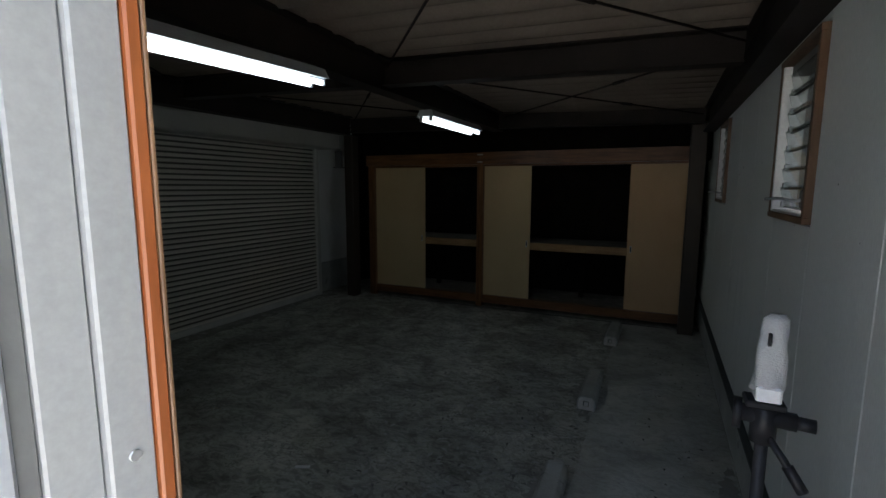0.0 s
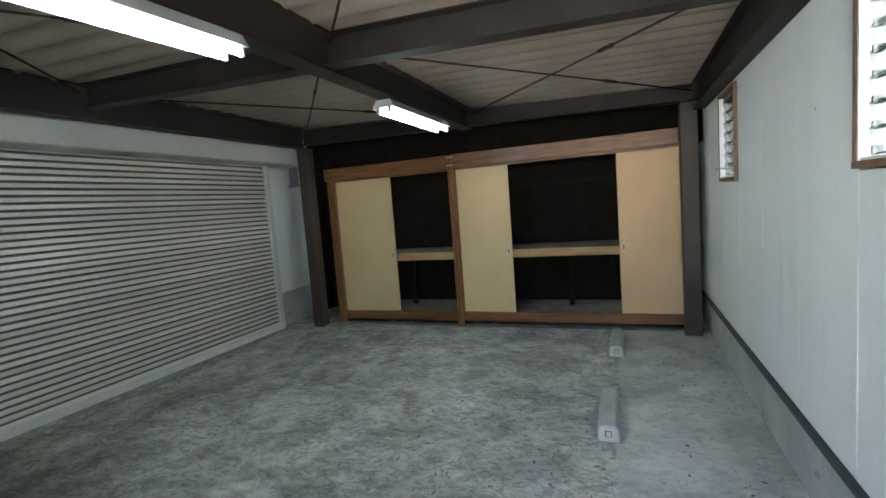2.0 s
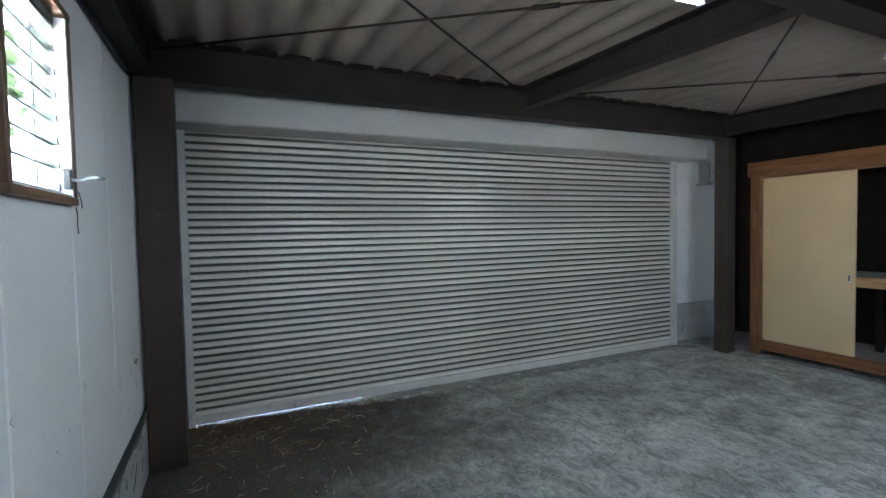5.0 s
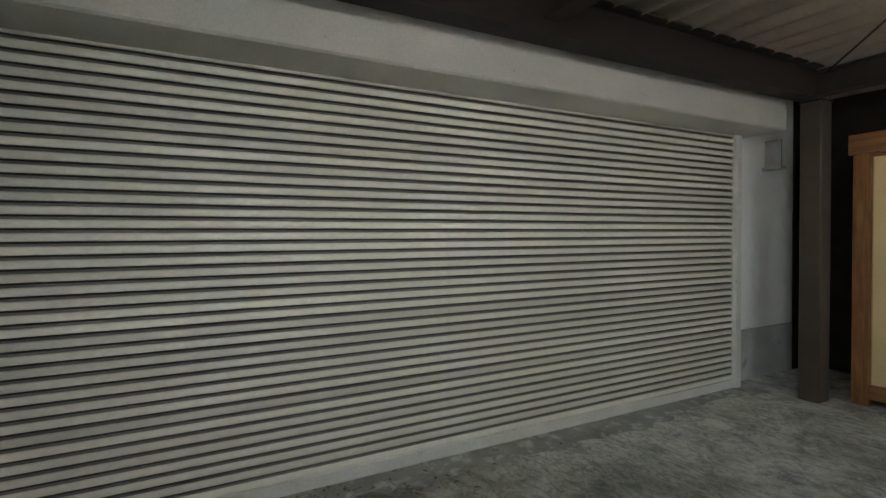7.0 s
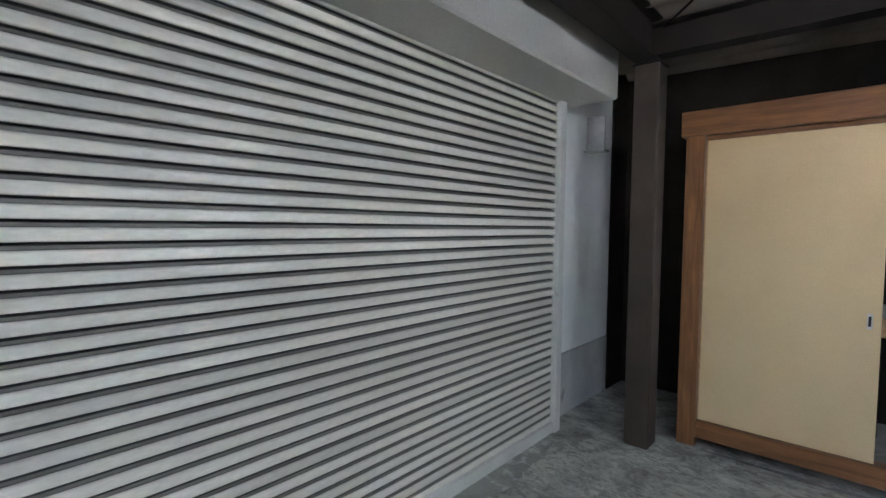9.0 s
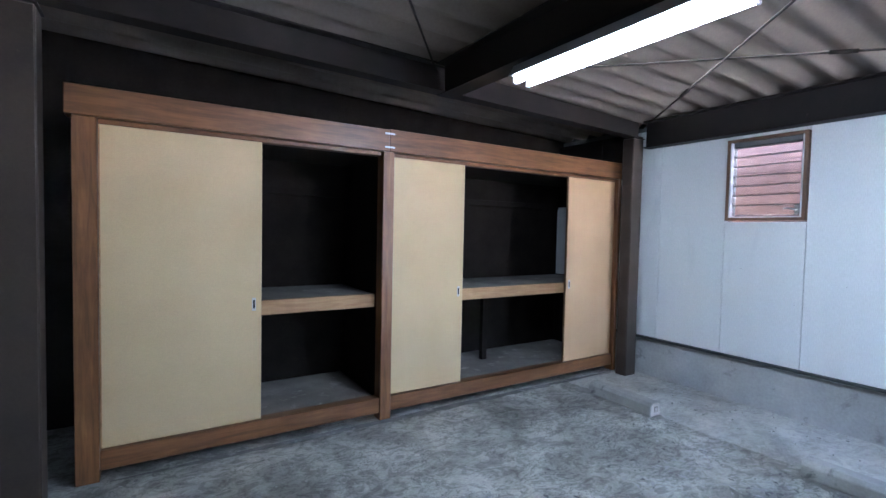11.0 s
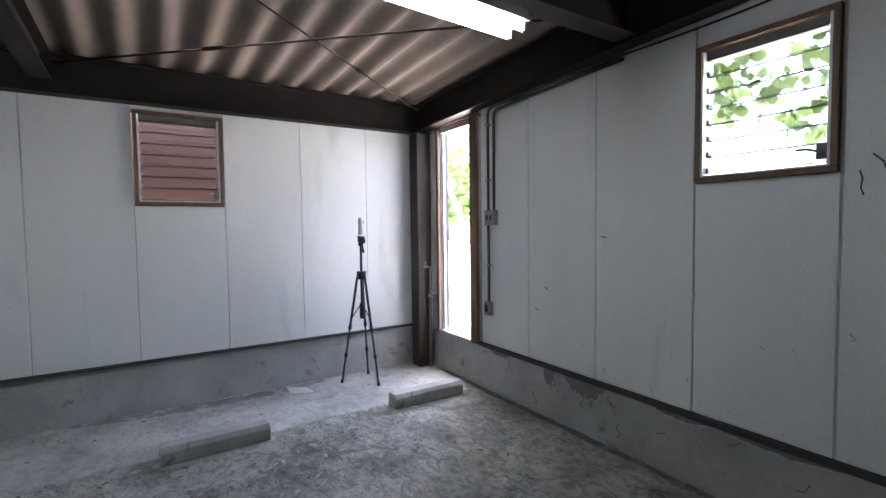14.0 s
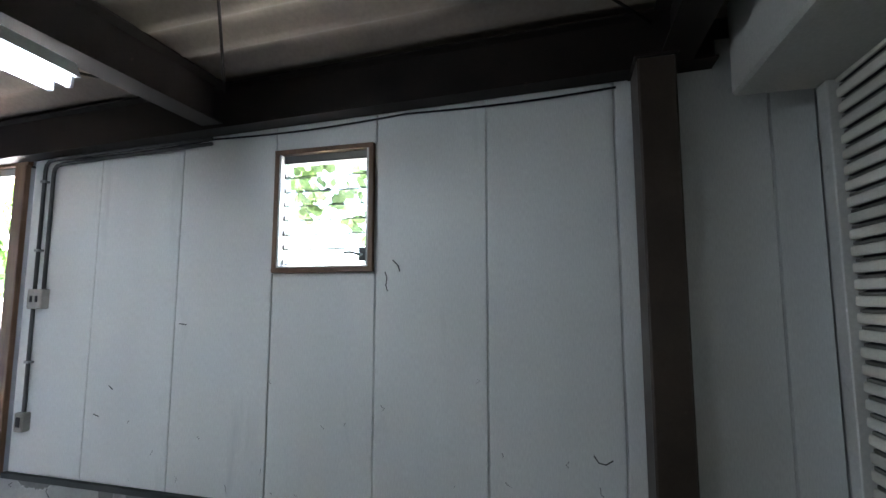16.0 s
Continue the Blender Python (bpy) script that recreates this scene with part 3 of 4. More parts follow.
crack([(-1.62, 0.78), (-1.66, 0.77)])
crack([(-2.2, 1.32), (-2.25, 1.315)])
crack([(-1.72, 0.95), (-1.75, 0.93)])


rnd = random.Random(21)
for _ in range(26):
    x, z = rnd.uniform(-4.6, -1.0), rnd.uniform(0.14, 0.35)
    pts = []
    for _ in range(rnd.randint(3, 6)):
        pts.append((x, 0.0155, z))
        x += rnd.uniform(0.008, 0.035) * rnd.choice((-1, 1, 1))
        z -= rnd.uniform(0.004, 0.03)
    part("crack", tube(pts, rnd.uniform(0.0012, 0.0026), 5), M_JOINT, wall_near)
for _ in range(22):
    x, z = rnd.uniform(-4.5, -1.1), abs(rnd.gauss(0, 0.28)) + 0.42
    pts = []
    for _ in range(rnd.randint(2, 4)):
        pts.append((x, 0.0002, z))
        x += rnd.uniform(-0.02, 0.02)
        z += rnd.uniform(0.004, 0.016)
    part("scratch", tube(pts, rnd.uniform(0.0007, 0.0016), 5), M_PIPE, wall_near)
for _ in range(16):
    y, z = rnd.uniform(0.5, 5.4), rnd.uniform(0.45, 2.0)
    part("scratch", tube([(-0.0002, y, z), (-0.0002, y + rnd.uniform(-0.015, 0.015), z + rnd.uniform(0.003, 0.012))], rnd.uniform(0.0007, 0.0015), 5), M_PIPE, wall_right)


# ---- louvre windows ----
def louvre_window(name, width, height, m, label, far_side=False):
    """Local x along the wall, y into the room, z up from the outer casing's lower edge."""
    win = tagged(new(name), label, "window", "louvre windows", "structure")
    win.matrix_world = m
    c, w, h = 0.026, width, height
    fr = part("casing", add_box(add_box(add_box(add_box(bmesh.new(), 0, w, -0.06, 0.026, 0, c, 0.002), 0, w, -0.06, 0.026, h - c, h, 0.002), 0, c, -0.06, 0.024, c, h - c, 0.002), w - c, w, -0.06, 0.024, c, h - c, 0.002), M_CASING, win, "brown wooden window casing")
    s = 0.013
    part("sash_frame", add_box(bmesh.new(), c, w - c, -0.075, 0.016, c, c + 0.010, 0.002), M_WINALU, win, "aluminium louvre frame")
    part("head_rail", box(c, w - c, -0.075, -0.012, h - c - 0.045, h - c, 0.002), M_PIPE, win, "dark grey head rail")
    for x in (c, w - c - s):
        st = part("side_channel", box(x, x + s, -0.075, 0.020, c + 0.001, h - c - 0.001, 0.002), M_WINALU, win, "aluminium side channel")
    n = 7
    step = (h - 2 * c - 0.065) / n
    for k in range(n):
        z = c + 0.018 + step * k
        bm = bmesh.new()
        add_box(bm, c + s + 0.003, w - c - s - 0.003, -0.0025, 0.0025, 0, step + 0.012, 0)
        g = part("pane", bm, M_GLASS, win)
        part("pane_edge", box(c + s + 0.003, w - c - s - 0.003, -0.004, 0.004, 0.0, 0.0065, 0), M_PIPE, g)
        g.location = (0, -0.030, z)
        g.rotation_euler = (radians(-13), 0, 0)
        g.visible_shadow = False
        for x in (c + s, w - c - s - 0.012):
            part("clip", box(x, x + 0.012, -0.046, -0.014, z + 0.002, z + 0.03, 0.002), M_GREYMETAL, win)
    ox, sg = (w - c - 0.03, -1) if far_side else (c + 0.03, 1)
    part("operator_box", box(ox - 0.02, ox + 0.02, 0.0, 0.022, 0.055, 0.125, 0.004), M_PIPE, win, "grey louvre operator")
    part("crank_handle", tube([(ox, 0.01, 0.09), (ox, 0.045, 0.085), (ox + sg * 0.03, 0.085, 0.095), (ox + sg * 0.05, 0.125, 0.09)], 0.006, 8), M_GREYMETAL, win, "metal crank lever")
    return win


louvre_window("window_1", 0.60, 0.70, Matrix.Translation((0.0, 1.877, 1.58)) @ Matrix.Rotation(radians(90), 4, "Z"), "closed louvre window in a brown casing beside the tripod")
louvre_window("window_2", 0.595, 0.70, Matrix.Translation((0.0, 4.355, 1.585)) @ Matrix.Rotation(radians(90), 4, "Z"), "closed louvre window in a brown casing near the closet")
louvre_window("window_3", 0.59, 0.68, Matrix.Translation((-3.395, 0.0, 1.602)), "closed louvre window with leaves behind it")


# ---- doorway ----
DX0, DX1, DZ0, DZ1 = -0.864, -0.322, 0.375, 2.285
door = tagged(new("door_1"), "open narrow doorway with brown casing and white metal frame", "doorway", "", "structure")
# Thin brown cover puts the room-side shade of the orange jamb into colour.
part("casing", box(DX0 - 0.085, DX0 + 0.007, 0.043, 0.047, DZ0, DZ1 + 0.05, 0.001), M_CASING, door, "dark brown casing")
part("casing", box(DX0 - 0.085, DX0 - 0.035, 0.012, 0.0425, DZ0, DZ1 + 0.05, 0.002), M_CASING, door, "dark brown casing")
part("casing", box(DX1 + 0.002, DX1 + 0.04, 0.0, 0.034, DZ0 - 0.0, DZ1 + 0.05, 0.003), M_CASING, door, "dark brown casing")
part("casing", box(DX0 - 0.085, DX1 + 0.04, 0.0, 0.034, DZ1 + 0.052, DZ1 + 0.087, 0.003), M_CASING, door, "dark brown casing")
part("jamb_lining", box(DX0 - 0.034, DX0 + 0.007, 0.030, 0.0425, DZ0, DZ1 + 0.05, 0.002), M_ORANGE, door, "orange varnished wooden jamb")
part("frame_post", box(DX0 - 0.034, DX0 + 0.003, -0.006, 0.0295, DZ0, DZ1 + 0.05, 0.002), M_GREYMETAL, door, "grey coated metal frame")
part("frame_step", box(DX0 - 0.05, DX0 - 0.004, -0.044, -0.0065, DZ0, DZ1 + 0.05, 0.002), M_GREYMETAL, door, "grey coated metal frame")
part("groove_strip", box(DX0 - 0.05, DX0 - 0.008, -0.058, -0.0445, DZ0, DZ1 + 0.05, 0.001), M_PIPE, door, "dark strip in the door frame groove")
part("frame_bead", box(DX0 - 0.05, DX0 - 0.002, -0.090, -0.0585, DZ0, DZ1 + 0.05, 0.003), M_WHITEMETAL, door, "white metal bead")
part("frame_post", box(DX1, DX1 + 0.035, -0.055, -0.001, DZ0, DZ1 + 0.05, 0.003), M_WHITEMETAL, door, "white metal frame")
part("frame_bead", box(DX1 - 0.014, DX1, -0.03, -0.018, DZ0, DZ1, 0.002), M_ALU, door, "aluminium door stop")
part("frame_head", box(DX0, DX1, -0.055, -0.001, DZ1, DZ1 + 0.05, 0.003), M_WHITEMETAL, door, "white metal frame head")
part("threshold", box(DX0, DX1, -0.1, 0.03, DZ0 - 0.004, DZ0 + 0.014, 0.003), M_ALU, door, "pale metal threshold")
for z in (0.55, 1.05, 1.5, 1.95):
    part("screw", tube([(DX0, 0.012, z), (DX0 + 0.0055, 0.012, z)], 0.0045, 10), M_CHROME, door)
leaf = thing("open_door", "white coated metal door leaf standing open outward", "door", "", (DX0 - 0.008, -0.0908, DZ0 + 0.016))
part("leaf", box(-0.036, 0.0, -0.56, 0.0, 0.0, 1.88, 0.003), M_WHITEMETAL, leaf)
for yy in (-0.055, -0.16):
    part("rib", box(0.0, 0.003, yy - 0.010, yy + 0.002, 0.0, 1.88, 0.001), M_WHITEMETAL, leaf)
rnd = random.Random(7)
for _ in range(16):
    yy, zz, r = rnd.uniform(-0.17, -0.012), rnd.uniform(0.5, 1.6), rnd.uniform(0.0009, 0.002)
    part("speck", tube([(-0.0005, yy, zz), (0.0006, yy, zz)], r, 6), M_JOINT, leaf)
part("lock_case", box(0.0, 0.012, -0.54, -0.50, 0.85, 0.98, 0.002), M_ALU, leaf)
part("handle", tube([(0.012, -0.52, 0.93), (0.05, -0.52, 0.93), (0.05, -0.43, 0.93)], 0.009, 8), M_ALU, leaf)


# ---- closet ----
closet = thing("built_in_closet", "brown timber closet with sliding doors half open and bare shelves", "closet", "", (0, D_CAB, 0))
CX0, CX1, DEPTH = -4.66, -0.13, 0.82
for x0, x1 in ((CX0, -4.55), (-2.845, -2.755), (-0.15, -0.10)):
    part("post", box(x0, x1, -0.035, 0.07, 0.0, 2.025, 0.004), M_WOODV, closet)
part("header", box(CX0 - 0.03, -2.80, -0.045, 0.08, 2.025, 2.185, 0.004), M_WOODH, closet)
part("header", box(-2.797, CX1 + 0.02, -0.045, 0.08, 2.025, 2.19, 0.004), M_WOODH, closet)
part("splice_plate", box(-2.84, -2.76, -0.047, -0.045, 2.05, 2.062, 0.0005), M_CHROME, closet)
part("splice_plate", box(-2.84, -2.76, -0.047, -0.045, 2.15, 2.162, 0.0005), M_CHROME, closet)
for x0, x1 in ((-4.548, -2.847), (-2.753, -0.152)):
    part("sill", box(x0, x1, -0.025, 0.07, 0.06, 0.172, 0.003), M_WOODH, closet)
    part("bottom_board", box(x0, x1, 0.07, DEPTH, 0.13, 0.155, 0.002), M_DUSTY, closet, "dusty bottom board")
    part("shelf_edge", box(x0, x1, 0.085, 0.125, 0.85, 0.95, 0.003), M_RAWWOOD, closet, "bare wooden shelf edge")
    part("shelf", box(x0, x1, 0.125, DEPTH, 0.925, 0.948, 0.002), M_DUSTY, closet, "dusty shelf board")
    part("top_track", box(x0, x1, 0.0, 0.07, 1.995, 2.024, 0.003), M_WOODH, closet)
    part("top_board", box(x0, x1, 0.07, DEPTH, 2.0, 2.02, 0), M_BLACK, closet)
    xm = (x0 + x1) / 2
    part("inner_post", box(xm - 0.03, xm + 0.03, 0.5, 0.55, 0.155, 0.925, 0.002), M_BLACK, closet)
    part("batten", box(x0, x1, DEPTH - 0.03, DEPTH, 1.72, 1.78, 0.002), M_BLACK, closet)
# Near-black inner boards carry the closet's shade in their colour.
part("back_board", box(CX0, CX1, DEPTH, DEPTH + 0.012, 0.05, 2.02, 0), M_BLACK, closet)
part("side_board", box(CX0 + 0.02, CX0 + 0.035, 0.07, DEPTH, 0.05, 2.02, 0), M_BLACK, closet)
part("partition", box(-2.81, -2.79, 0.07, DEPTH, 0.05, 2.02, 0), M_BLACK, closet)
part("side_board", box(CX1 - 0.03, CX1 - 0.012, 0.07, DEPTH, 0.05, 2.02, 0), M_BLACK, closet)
part("side_panel", box(CX1 - 0.036, CX1 - 0.03, 0.45, DEPTH - 0.02, 0.96, 1.75, 0), M_PANEL, closet, "pale bluish board")
for x0, x1, y, hx in ((-4.548, -3.688, 0.006, -3.735), (-2.752, -2.082, 0.006, -2.125), (-0.848, -0.152, 0.006, -0.80)):
    dr = part("sliding_door", box(x0, x1, y, y + 0.022, 0.174, 1.995, 0.002), M_DOORTAN if x0 > -1 else M_DOORPLY, closet, "tan papered sliding door" if x0 > -1 else "buff papered sliding door")
    part("door_edge", box(x0 - 0.0, x0 + 0.008, y - 0.001, y + 0.024, 0.175, 1.994, 0.001), M_RAWWOOD, dr)
    part("finger_pull", box(hx - 0.012, hx + 0.012, y - 0.004, y + 0.002, 0.90, 0.985, 0.002), M_CHROME, dr, "small metal finger pull")
    part("pull_recess", box(hx - 0.006, hx + 0.006, y - 0.005, y, 0.915, 0.97, 0.001), M_PLASTIC, dr)


# ---- lamps ----
def lamp(y0, y1, z, tilt):
    lp = thing("fluorescent_lamp", "lit twin-tube fluorescent batten lamp fixed under a beam", "lamp", "ceiling lamps", (-2.47, (y0 + y1) / 2, z))
    lp.rotation_euler = (radians(tilt), 0, 0)
    L = (y1 - y0) / 2
    o = [(-0.095, 0.020), (-0.045, 0.028), (0.045, 0.028), (0.095, 0.020), (0.06, 0.085), (-0.06, 0.085)]
    part("body", add_prism(bmesh.new(), o, (0, -L, 0), (0, L, 0)), M_WHITEMETAL, lp, "white enamelled steel body")
    for s in (-1, 1):
        part("tube", tube([(s * 0.05, -L + 0.02, 0), (s * 0.05, L - 0.02, 0)], 0.0155, 12), M_TUBE, lp, "glowing white tube")
        for e in (-1, 1):
            part("socket", box(s * 0.05 - 0.014, s * 0.05 + 0.014, e * (L - 0.015), e * L, -0.018, 0.05, 0.003), M_WHITEMETAL, lp)
    for e in (-1, 1):
        part("hanger", tube([(0, e * L * 0.7, 0.1), (0, e * L * 0.7, 2.426 - z)], 0.008, 6), M_STEEL, lp)


lamp(0.92, 2.19, 2.318, 2.4)
lamp(3.66, 4.90, 2.32, 0)


# ---- wheel stops ----
def wheel_stop():
    ws = thing("wheel_stop", "weathered cast concrete wheel stop lying on the floor", "wheel stop", "row of wheel stops")
    h, w, L = 0.115, 0.07, 0.31
    o = [(-w * 0.86, 0), (w * 0.86, 0), (w, 0.02), (w * 0.95, h - 0.028), (w * 0.62, h), (-w * 0.62, h), (-w * 0.95, h - 0.028), (-w, 0.02)]
    bm = add_prism(bmesh.new(), o, (0, -L, 0), (0, L, 0))
    bmesh.ops.bevel(bm, geom=list(bm.edges), offset=0.004, segments=1, affect="EDGES")
    part("body", bm, M_BLOCK, ws)
    for e in (-1, 1):
        cap = [(a * 0.84, 0.010 + b * 0.84) for a, b in o]
        part("end_face", add_prism(bmesh.new(), cap, (0, e * (L - 0.004), 0), (0, e * (L + 0.002), 0)), M_PALE, ws, "pale cut end face")
        part("end_recess", box(-0.021, 0.021, e * L, e * (L + 0.003), 0.038, 0.080, 0.0005), M_JOINT, ws, "dark square end hole")
        part("hole_fill", box(-0.014, 0.016, e * L, e * (L + 0.004), 0.040, 0.074, 0.0005), M_PALE, ws, "pale mortar filling")
    return ws


stop = wheel_stop()
stop.location = (-0.955, 0.555, 0.0)
for x, y, rz in ((-0.95, 2.085, 1.5), (-0.925, 3.65, 0.5), (-0.895, 5.28, -1)):
    copy_thing(stop, pose(x, y, 0.0, 0, 0, rz))


# ---- tripod ----
tri = thing("camera_tripod", "dark folding camera tripod with a cloth-wrapped device on top", "tripod", "", (-0.288, 0.822, 0.006))
for foot in ((0.10, 0.165, 0.0), (-0.15, -0.08, 0.0), (0.20, -0.13, 0.0)):
    far = math.hypot(foot[0], foot[1])
    hip = (0.035 * foot[0] / far, 0.035 * foot[1] / far, 0.96)
    lg = part("leg", tube([hip, [hip[i] * 0.5 + foot[i] * 0.5 for i in range(3)]], 0.012, 8), M_LEG, tri)
    part("lower_leg", tube([[hip[i] * 0.52 + foot[i] * 0.48 for i in range(3)], foot], 0.009, 8), M_LEG, lg)
    for f in (0.46, 0.72):
        p = [hip[i] * (1 - f) + foot[i] * f for i in range(3)]
        q = [hip[i] * (1 - f - 0.035) + foot[i] * (f + 0.035) for i in range(3)]
        part("clamp", tube([p, q], 0.016, 8), M_PLASTIC, lg)
    part("foot", tube([(foot[0], foot[1], 0.03), (foot[0], foot[1], 0.0)], 0.013, 8), M_PLASTIC, lg)
    part("strut", tube([[hip[i] * 0.6 + foot[i] * 0.4 for i in range(3)], (0, 0, 0.72)], 0.005, 6), M_LEG, tri)
part("hub", tube([(0, 0, 0.93), (0, 0, 1.0)], 0.042, 12), M_PLASTIC, tri)
part("centre_column", tube([(0, 0, 0.62), (0, 0, 1.27)], 0.0115, 10), M_LEG, tri, "grey metal column")
part("column_foot", tube([(0, 0, 0.58), (0, 0, 0.72)], 0.022, 10), M_PLASTIC, tri)
part("head", tube([(0, 0, 1.225), (0, 0, 1.262), (0, 0, 1.30)], 0.022, 12), M_PLASTIC, tri)
part("tilt_axle", tube([(-0.045, 0.006, 1.275), (0.05, -0.006, 1.275)], 0.017, 12), M_PLASTIC, tri)
part("side_disc", tube([(-0.05, 0.007, 1.272), (-0.036, 0.005, 1.272)], 0.03, 14), M_PLASTIC, tri)
part("tilt_knob", tube([(0.05, -0.006, 1.275), (0.062, -0.008, 1.275), (0.078, -0.010, 1.275)], 0.013, 10), M_PLASTIC, tri)
part("pan_handle", tube([(0.0, -0.01, 1.25), (0.03, -0.03, 1.21), (0.055, -0.045, 1.17)], 0.007, 8), M_PLASTIC, tri)
part("grip", tube([(0.036, -0.033, 1.20), (0.060, -0.049, 1.163)], 0.010, 8), M_PLASTIC, tri)
part("plate", box(-0.035, 0.03, -0.025, 0.025, 1.297, 1.310, 0.003), M_PLASTIC, tri)
part("paper_slip", box(-0.02, 0.022, -0.022, 0.016, 1.308, 1.340, 0.004), M_PAPER, tri, "white paper slip")
bm = bmesh.new()
rings = []
for i in range(15):
    f = i / 14
    z = 1.326 + 0.151 * f
    ring = []
    for k in range(20):
        a = math.tau * k / 20
        r = (0.024 - 0.005 * f) * (1 + 0.10 * math.sin(3 * a + 7 * f) + 0.05 * math.sin(5 * a + 11 * f) + 0.03 * math.sin(9 * f * 2)) * (0.55 if i == 14 else 1)
        ring.append(bm.verts.new((r * 1.1 * math.cos(a) + 0.006 * f, r * 0.8 * math.sin(a), z)))
    rings.append(ring)
for a, b in zip(rings, rings[1:]):
    for k in range(20):
        bm.faces.new((a[k], a[(k + 1) % 20], b[(k + 1) % 20], b[k])).smooth = True
bm.faces.new(rings[-1])
bm.faces.new(rings[0][::-1])
part("cloth_wrap", bm, M_CLOTH, tri, "white cloth wrapped round a device")
part("tag", box(-0.010, -0.004, -0.0265, -0.021, 1.42, 1.445, 0.001), M_PLASTIC, tri)


# ---- wall fittings ----
tap = thing("wall_tap", "worn chrome tap on a grey standpipe beside the column", "tap", "", (-0.225, 0.075, 0.0))
part("standpipe", tube([(0, 0, 0), (0, 0, 0.985), (0.006, 0.01, 1.0)], 0.016, 10), M_PIPE, tap, "grey standpipe")
part("spout", tube([(0, 0, 0.995), (0.03, 0.03, 1.0), (0.07, 0.06, 1.0), (0.09, 0.075, 0.985), (0.095, 0.078, 0.965)], 0.011, 10), M_TAP, tap)
part("valve", tube([(0.035, 0.033, 1.0), (0.035, 0.033, 1.045)], 0.009, 8), M_TAP, tap)
part("handle", box(0.005, 0.065, 0.026, 0.040, 1.043, 1.054, 0.003), M_TAP, tap)
part("clip", box(-0.025, 0.025, -0.075, 0.018, 0.70, 0.725, 0.002), M_GREYMETAL, tap)

sw = thing("switch_box", "cream surface-mounted switch box with grey conduits", "switch", "", (-1.135, 0.0, 1.46))
part("box", box(-0.06, 0.06, 0.0, 0.055, -0.062, 0.062, 0.006), M_CREAM, sw)
for x in (-0.025, 0.02):
    part("rocker", box(x - 0.010, x + 0.010, 0.055, 0.060, -0.02, 0.02, 0.002), M_PLASTIC, sw)
part("conduit", tube([(0.045, 0.022, 0.06), (0.045, 0.022, 0.83), (0.036, 0.024, 0.865), (0.01, 0.027, 0.888), (-0.05, 0.03, 0.896), (-1.25, 0.03, 0.93)], 0.0115, 8), M_CONDUIT, sw, "grey conduit")
part("conduit", tube([(-0.03, 0.022, 0.06), (-0.03, 0.022, 0.80), (-0.038, 0.024, 0.833), (-0.062, 0.027, 0.855), (-0.12, 0.03, 0.863), (-1.25, 0.03, 0.898)], 0.0115, 8), M_CONDUIT, sw, "grey conduit")
part("conduit", tube([(0.045, 0.022, -0.06), (0.045, 0.022, -0.70)], 0.0115, 8), M_CONDUIT, sw, "grey conduit")
for z in (0.75, 0.3, -0.4):
    part("saddle", box(0.025, 0.065, 0.0, 0.036, z, z + 0.016, 0.002), M_GREYMETAL, sw)
sk = thing("socket_box", "cream surface-mounted power socket below a conduit", "socket", "", (-1.09, 0.0, 0.71))
part("box", box(-0.036, 0.036, 0.0, 0.05, -0.06, 0.055, 0.006), M_CREAM, sk)
part("socket_face", box(-0.018, 0.018, 0.05, 0.054, -0.03, 0.03, 0.002), M_PLASTIC, sk)

cable = thing("wall_cable", "dark cable drooping along the beam", "cable")
pts = []
for i in range(24):
    f = i / 23
    pts.append((-1.2 - 3.4 * f, 0.012, 2.345 + 0.027 * (1.2 + 3.4 * f) - 0.02 - 0.018 * abs(math.sin(f * 9))))
part("cable", tube(pts, 0.006, 6), M_PLASTIC, cable)


# ---- loose bits on the floor ----
env = thing("paper_envelope", "crumpled white paper lying by the wall base", "paper", "", (-0.20, 1.36, 0.013))
bm = bmesh.new()
vs = [bm.verts.new(p) for p in ((-0.10, -0.09, 0.0), (0.05, -0.06, 0.002), (0.07, 0.10, 0.03), (-0.06, 0.09, 0.012), (-0.02, 0.0, 0.026))]
for q in ((0, 1, 4), (1, 2, 4), (2, 3, 4), (3, 0, 4)):
    bm.faces.new([vs[i] for i in q])
bmesh.ops.solidify(bm, geom=list(bm.faces), thickness=0.002)
part("sheet", bm, M_PAPER, env)
scrap = thing("paper_scrap", "small pale scrap lying on the floor", "scrap", "", (-2.39, 1.84, 0.002))
part("sheet", box(-0.045, 0.045, -0.012, 0.012, 0.0, 0.006, 0.002), M_PAPER, scrap)
scrap.rotation_euler = (0, 0, radians(25))


def flake_field(name, label, count, spot, size, mat, z0=0.001):
    bm = bmesh.new()
    for _ in range(count):
        x, y = spot()
        a, s = random.uniform(0, math.tau), size * random.uniform(0.4, 1.3)
        ca, sa = math.cos(a) * s, math.sin(a) * s
        h = random.uniform(0.002, 0.008)
        vs = [bm.verts.new(p) for p in ((x - ca, y - sa, z0), (x - sa * 0.4, y + ca * 0.4, z0 + h), (x + ca, y + sa, z0 + 0.001), (x + sa * 0.4, y - ca * 0.4, z0 + h * 0.7))]
        bm.faces.new(vs)
    ob = part(name, bm, mat)
    return tagged(ob, label, "litter", "", "stuff")


flake_field("leaf_litter", "dry brown leaf litter blown under the shutter", 2600, lambda: (-5.33 + abs(random.gauss(0, 0.45)), 0.20 + abs(random.gauss(0, 0.75))), 0.022, M_LITTER, 0.002)
flake_field("grit", "pale concrete crumbs scattered on the floor", 900, lambda: (random.uniform(-4.8, -0.05), random.uniform(0.2, 5.8)), 0.009, M_GRIT, 0.007)
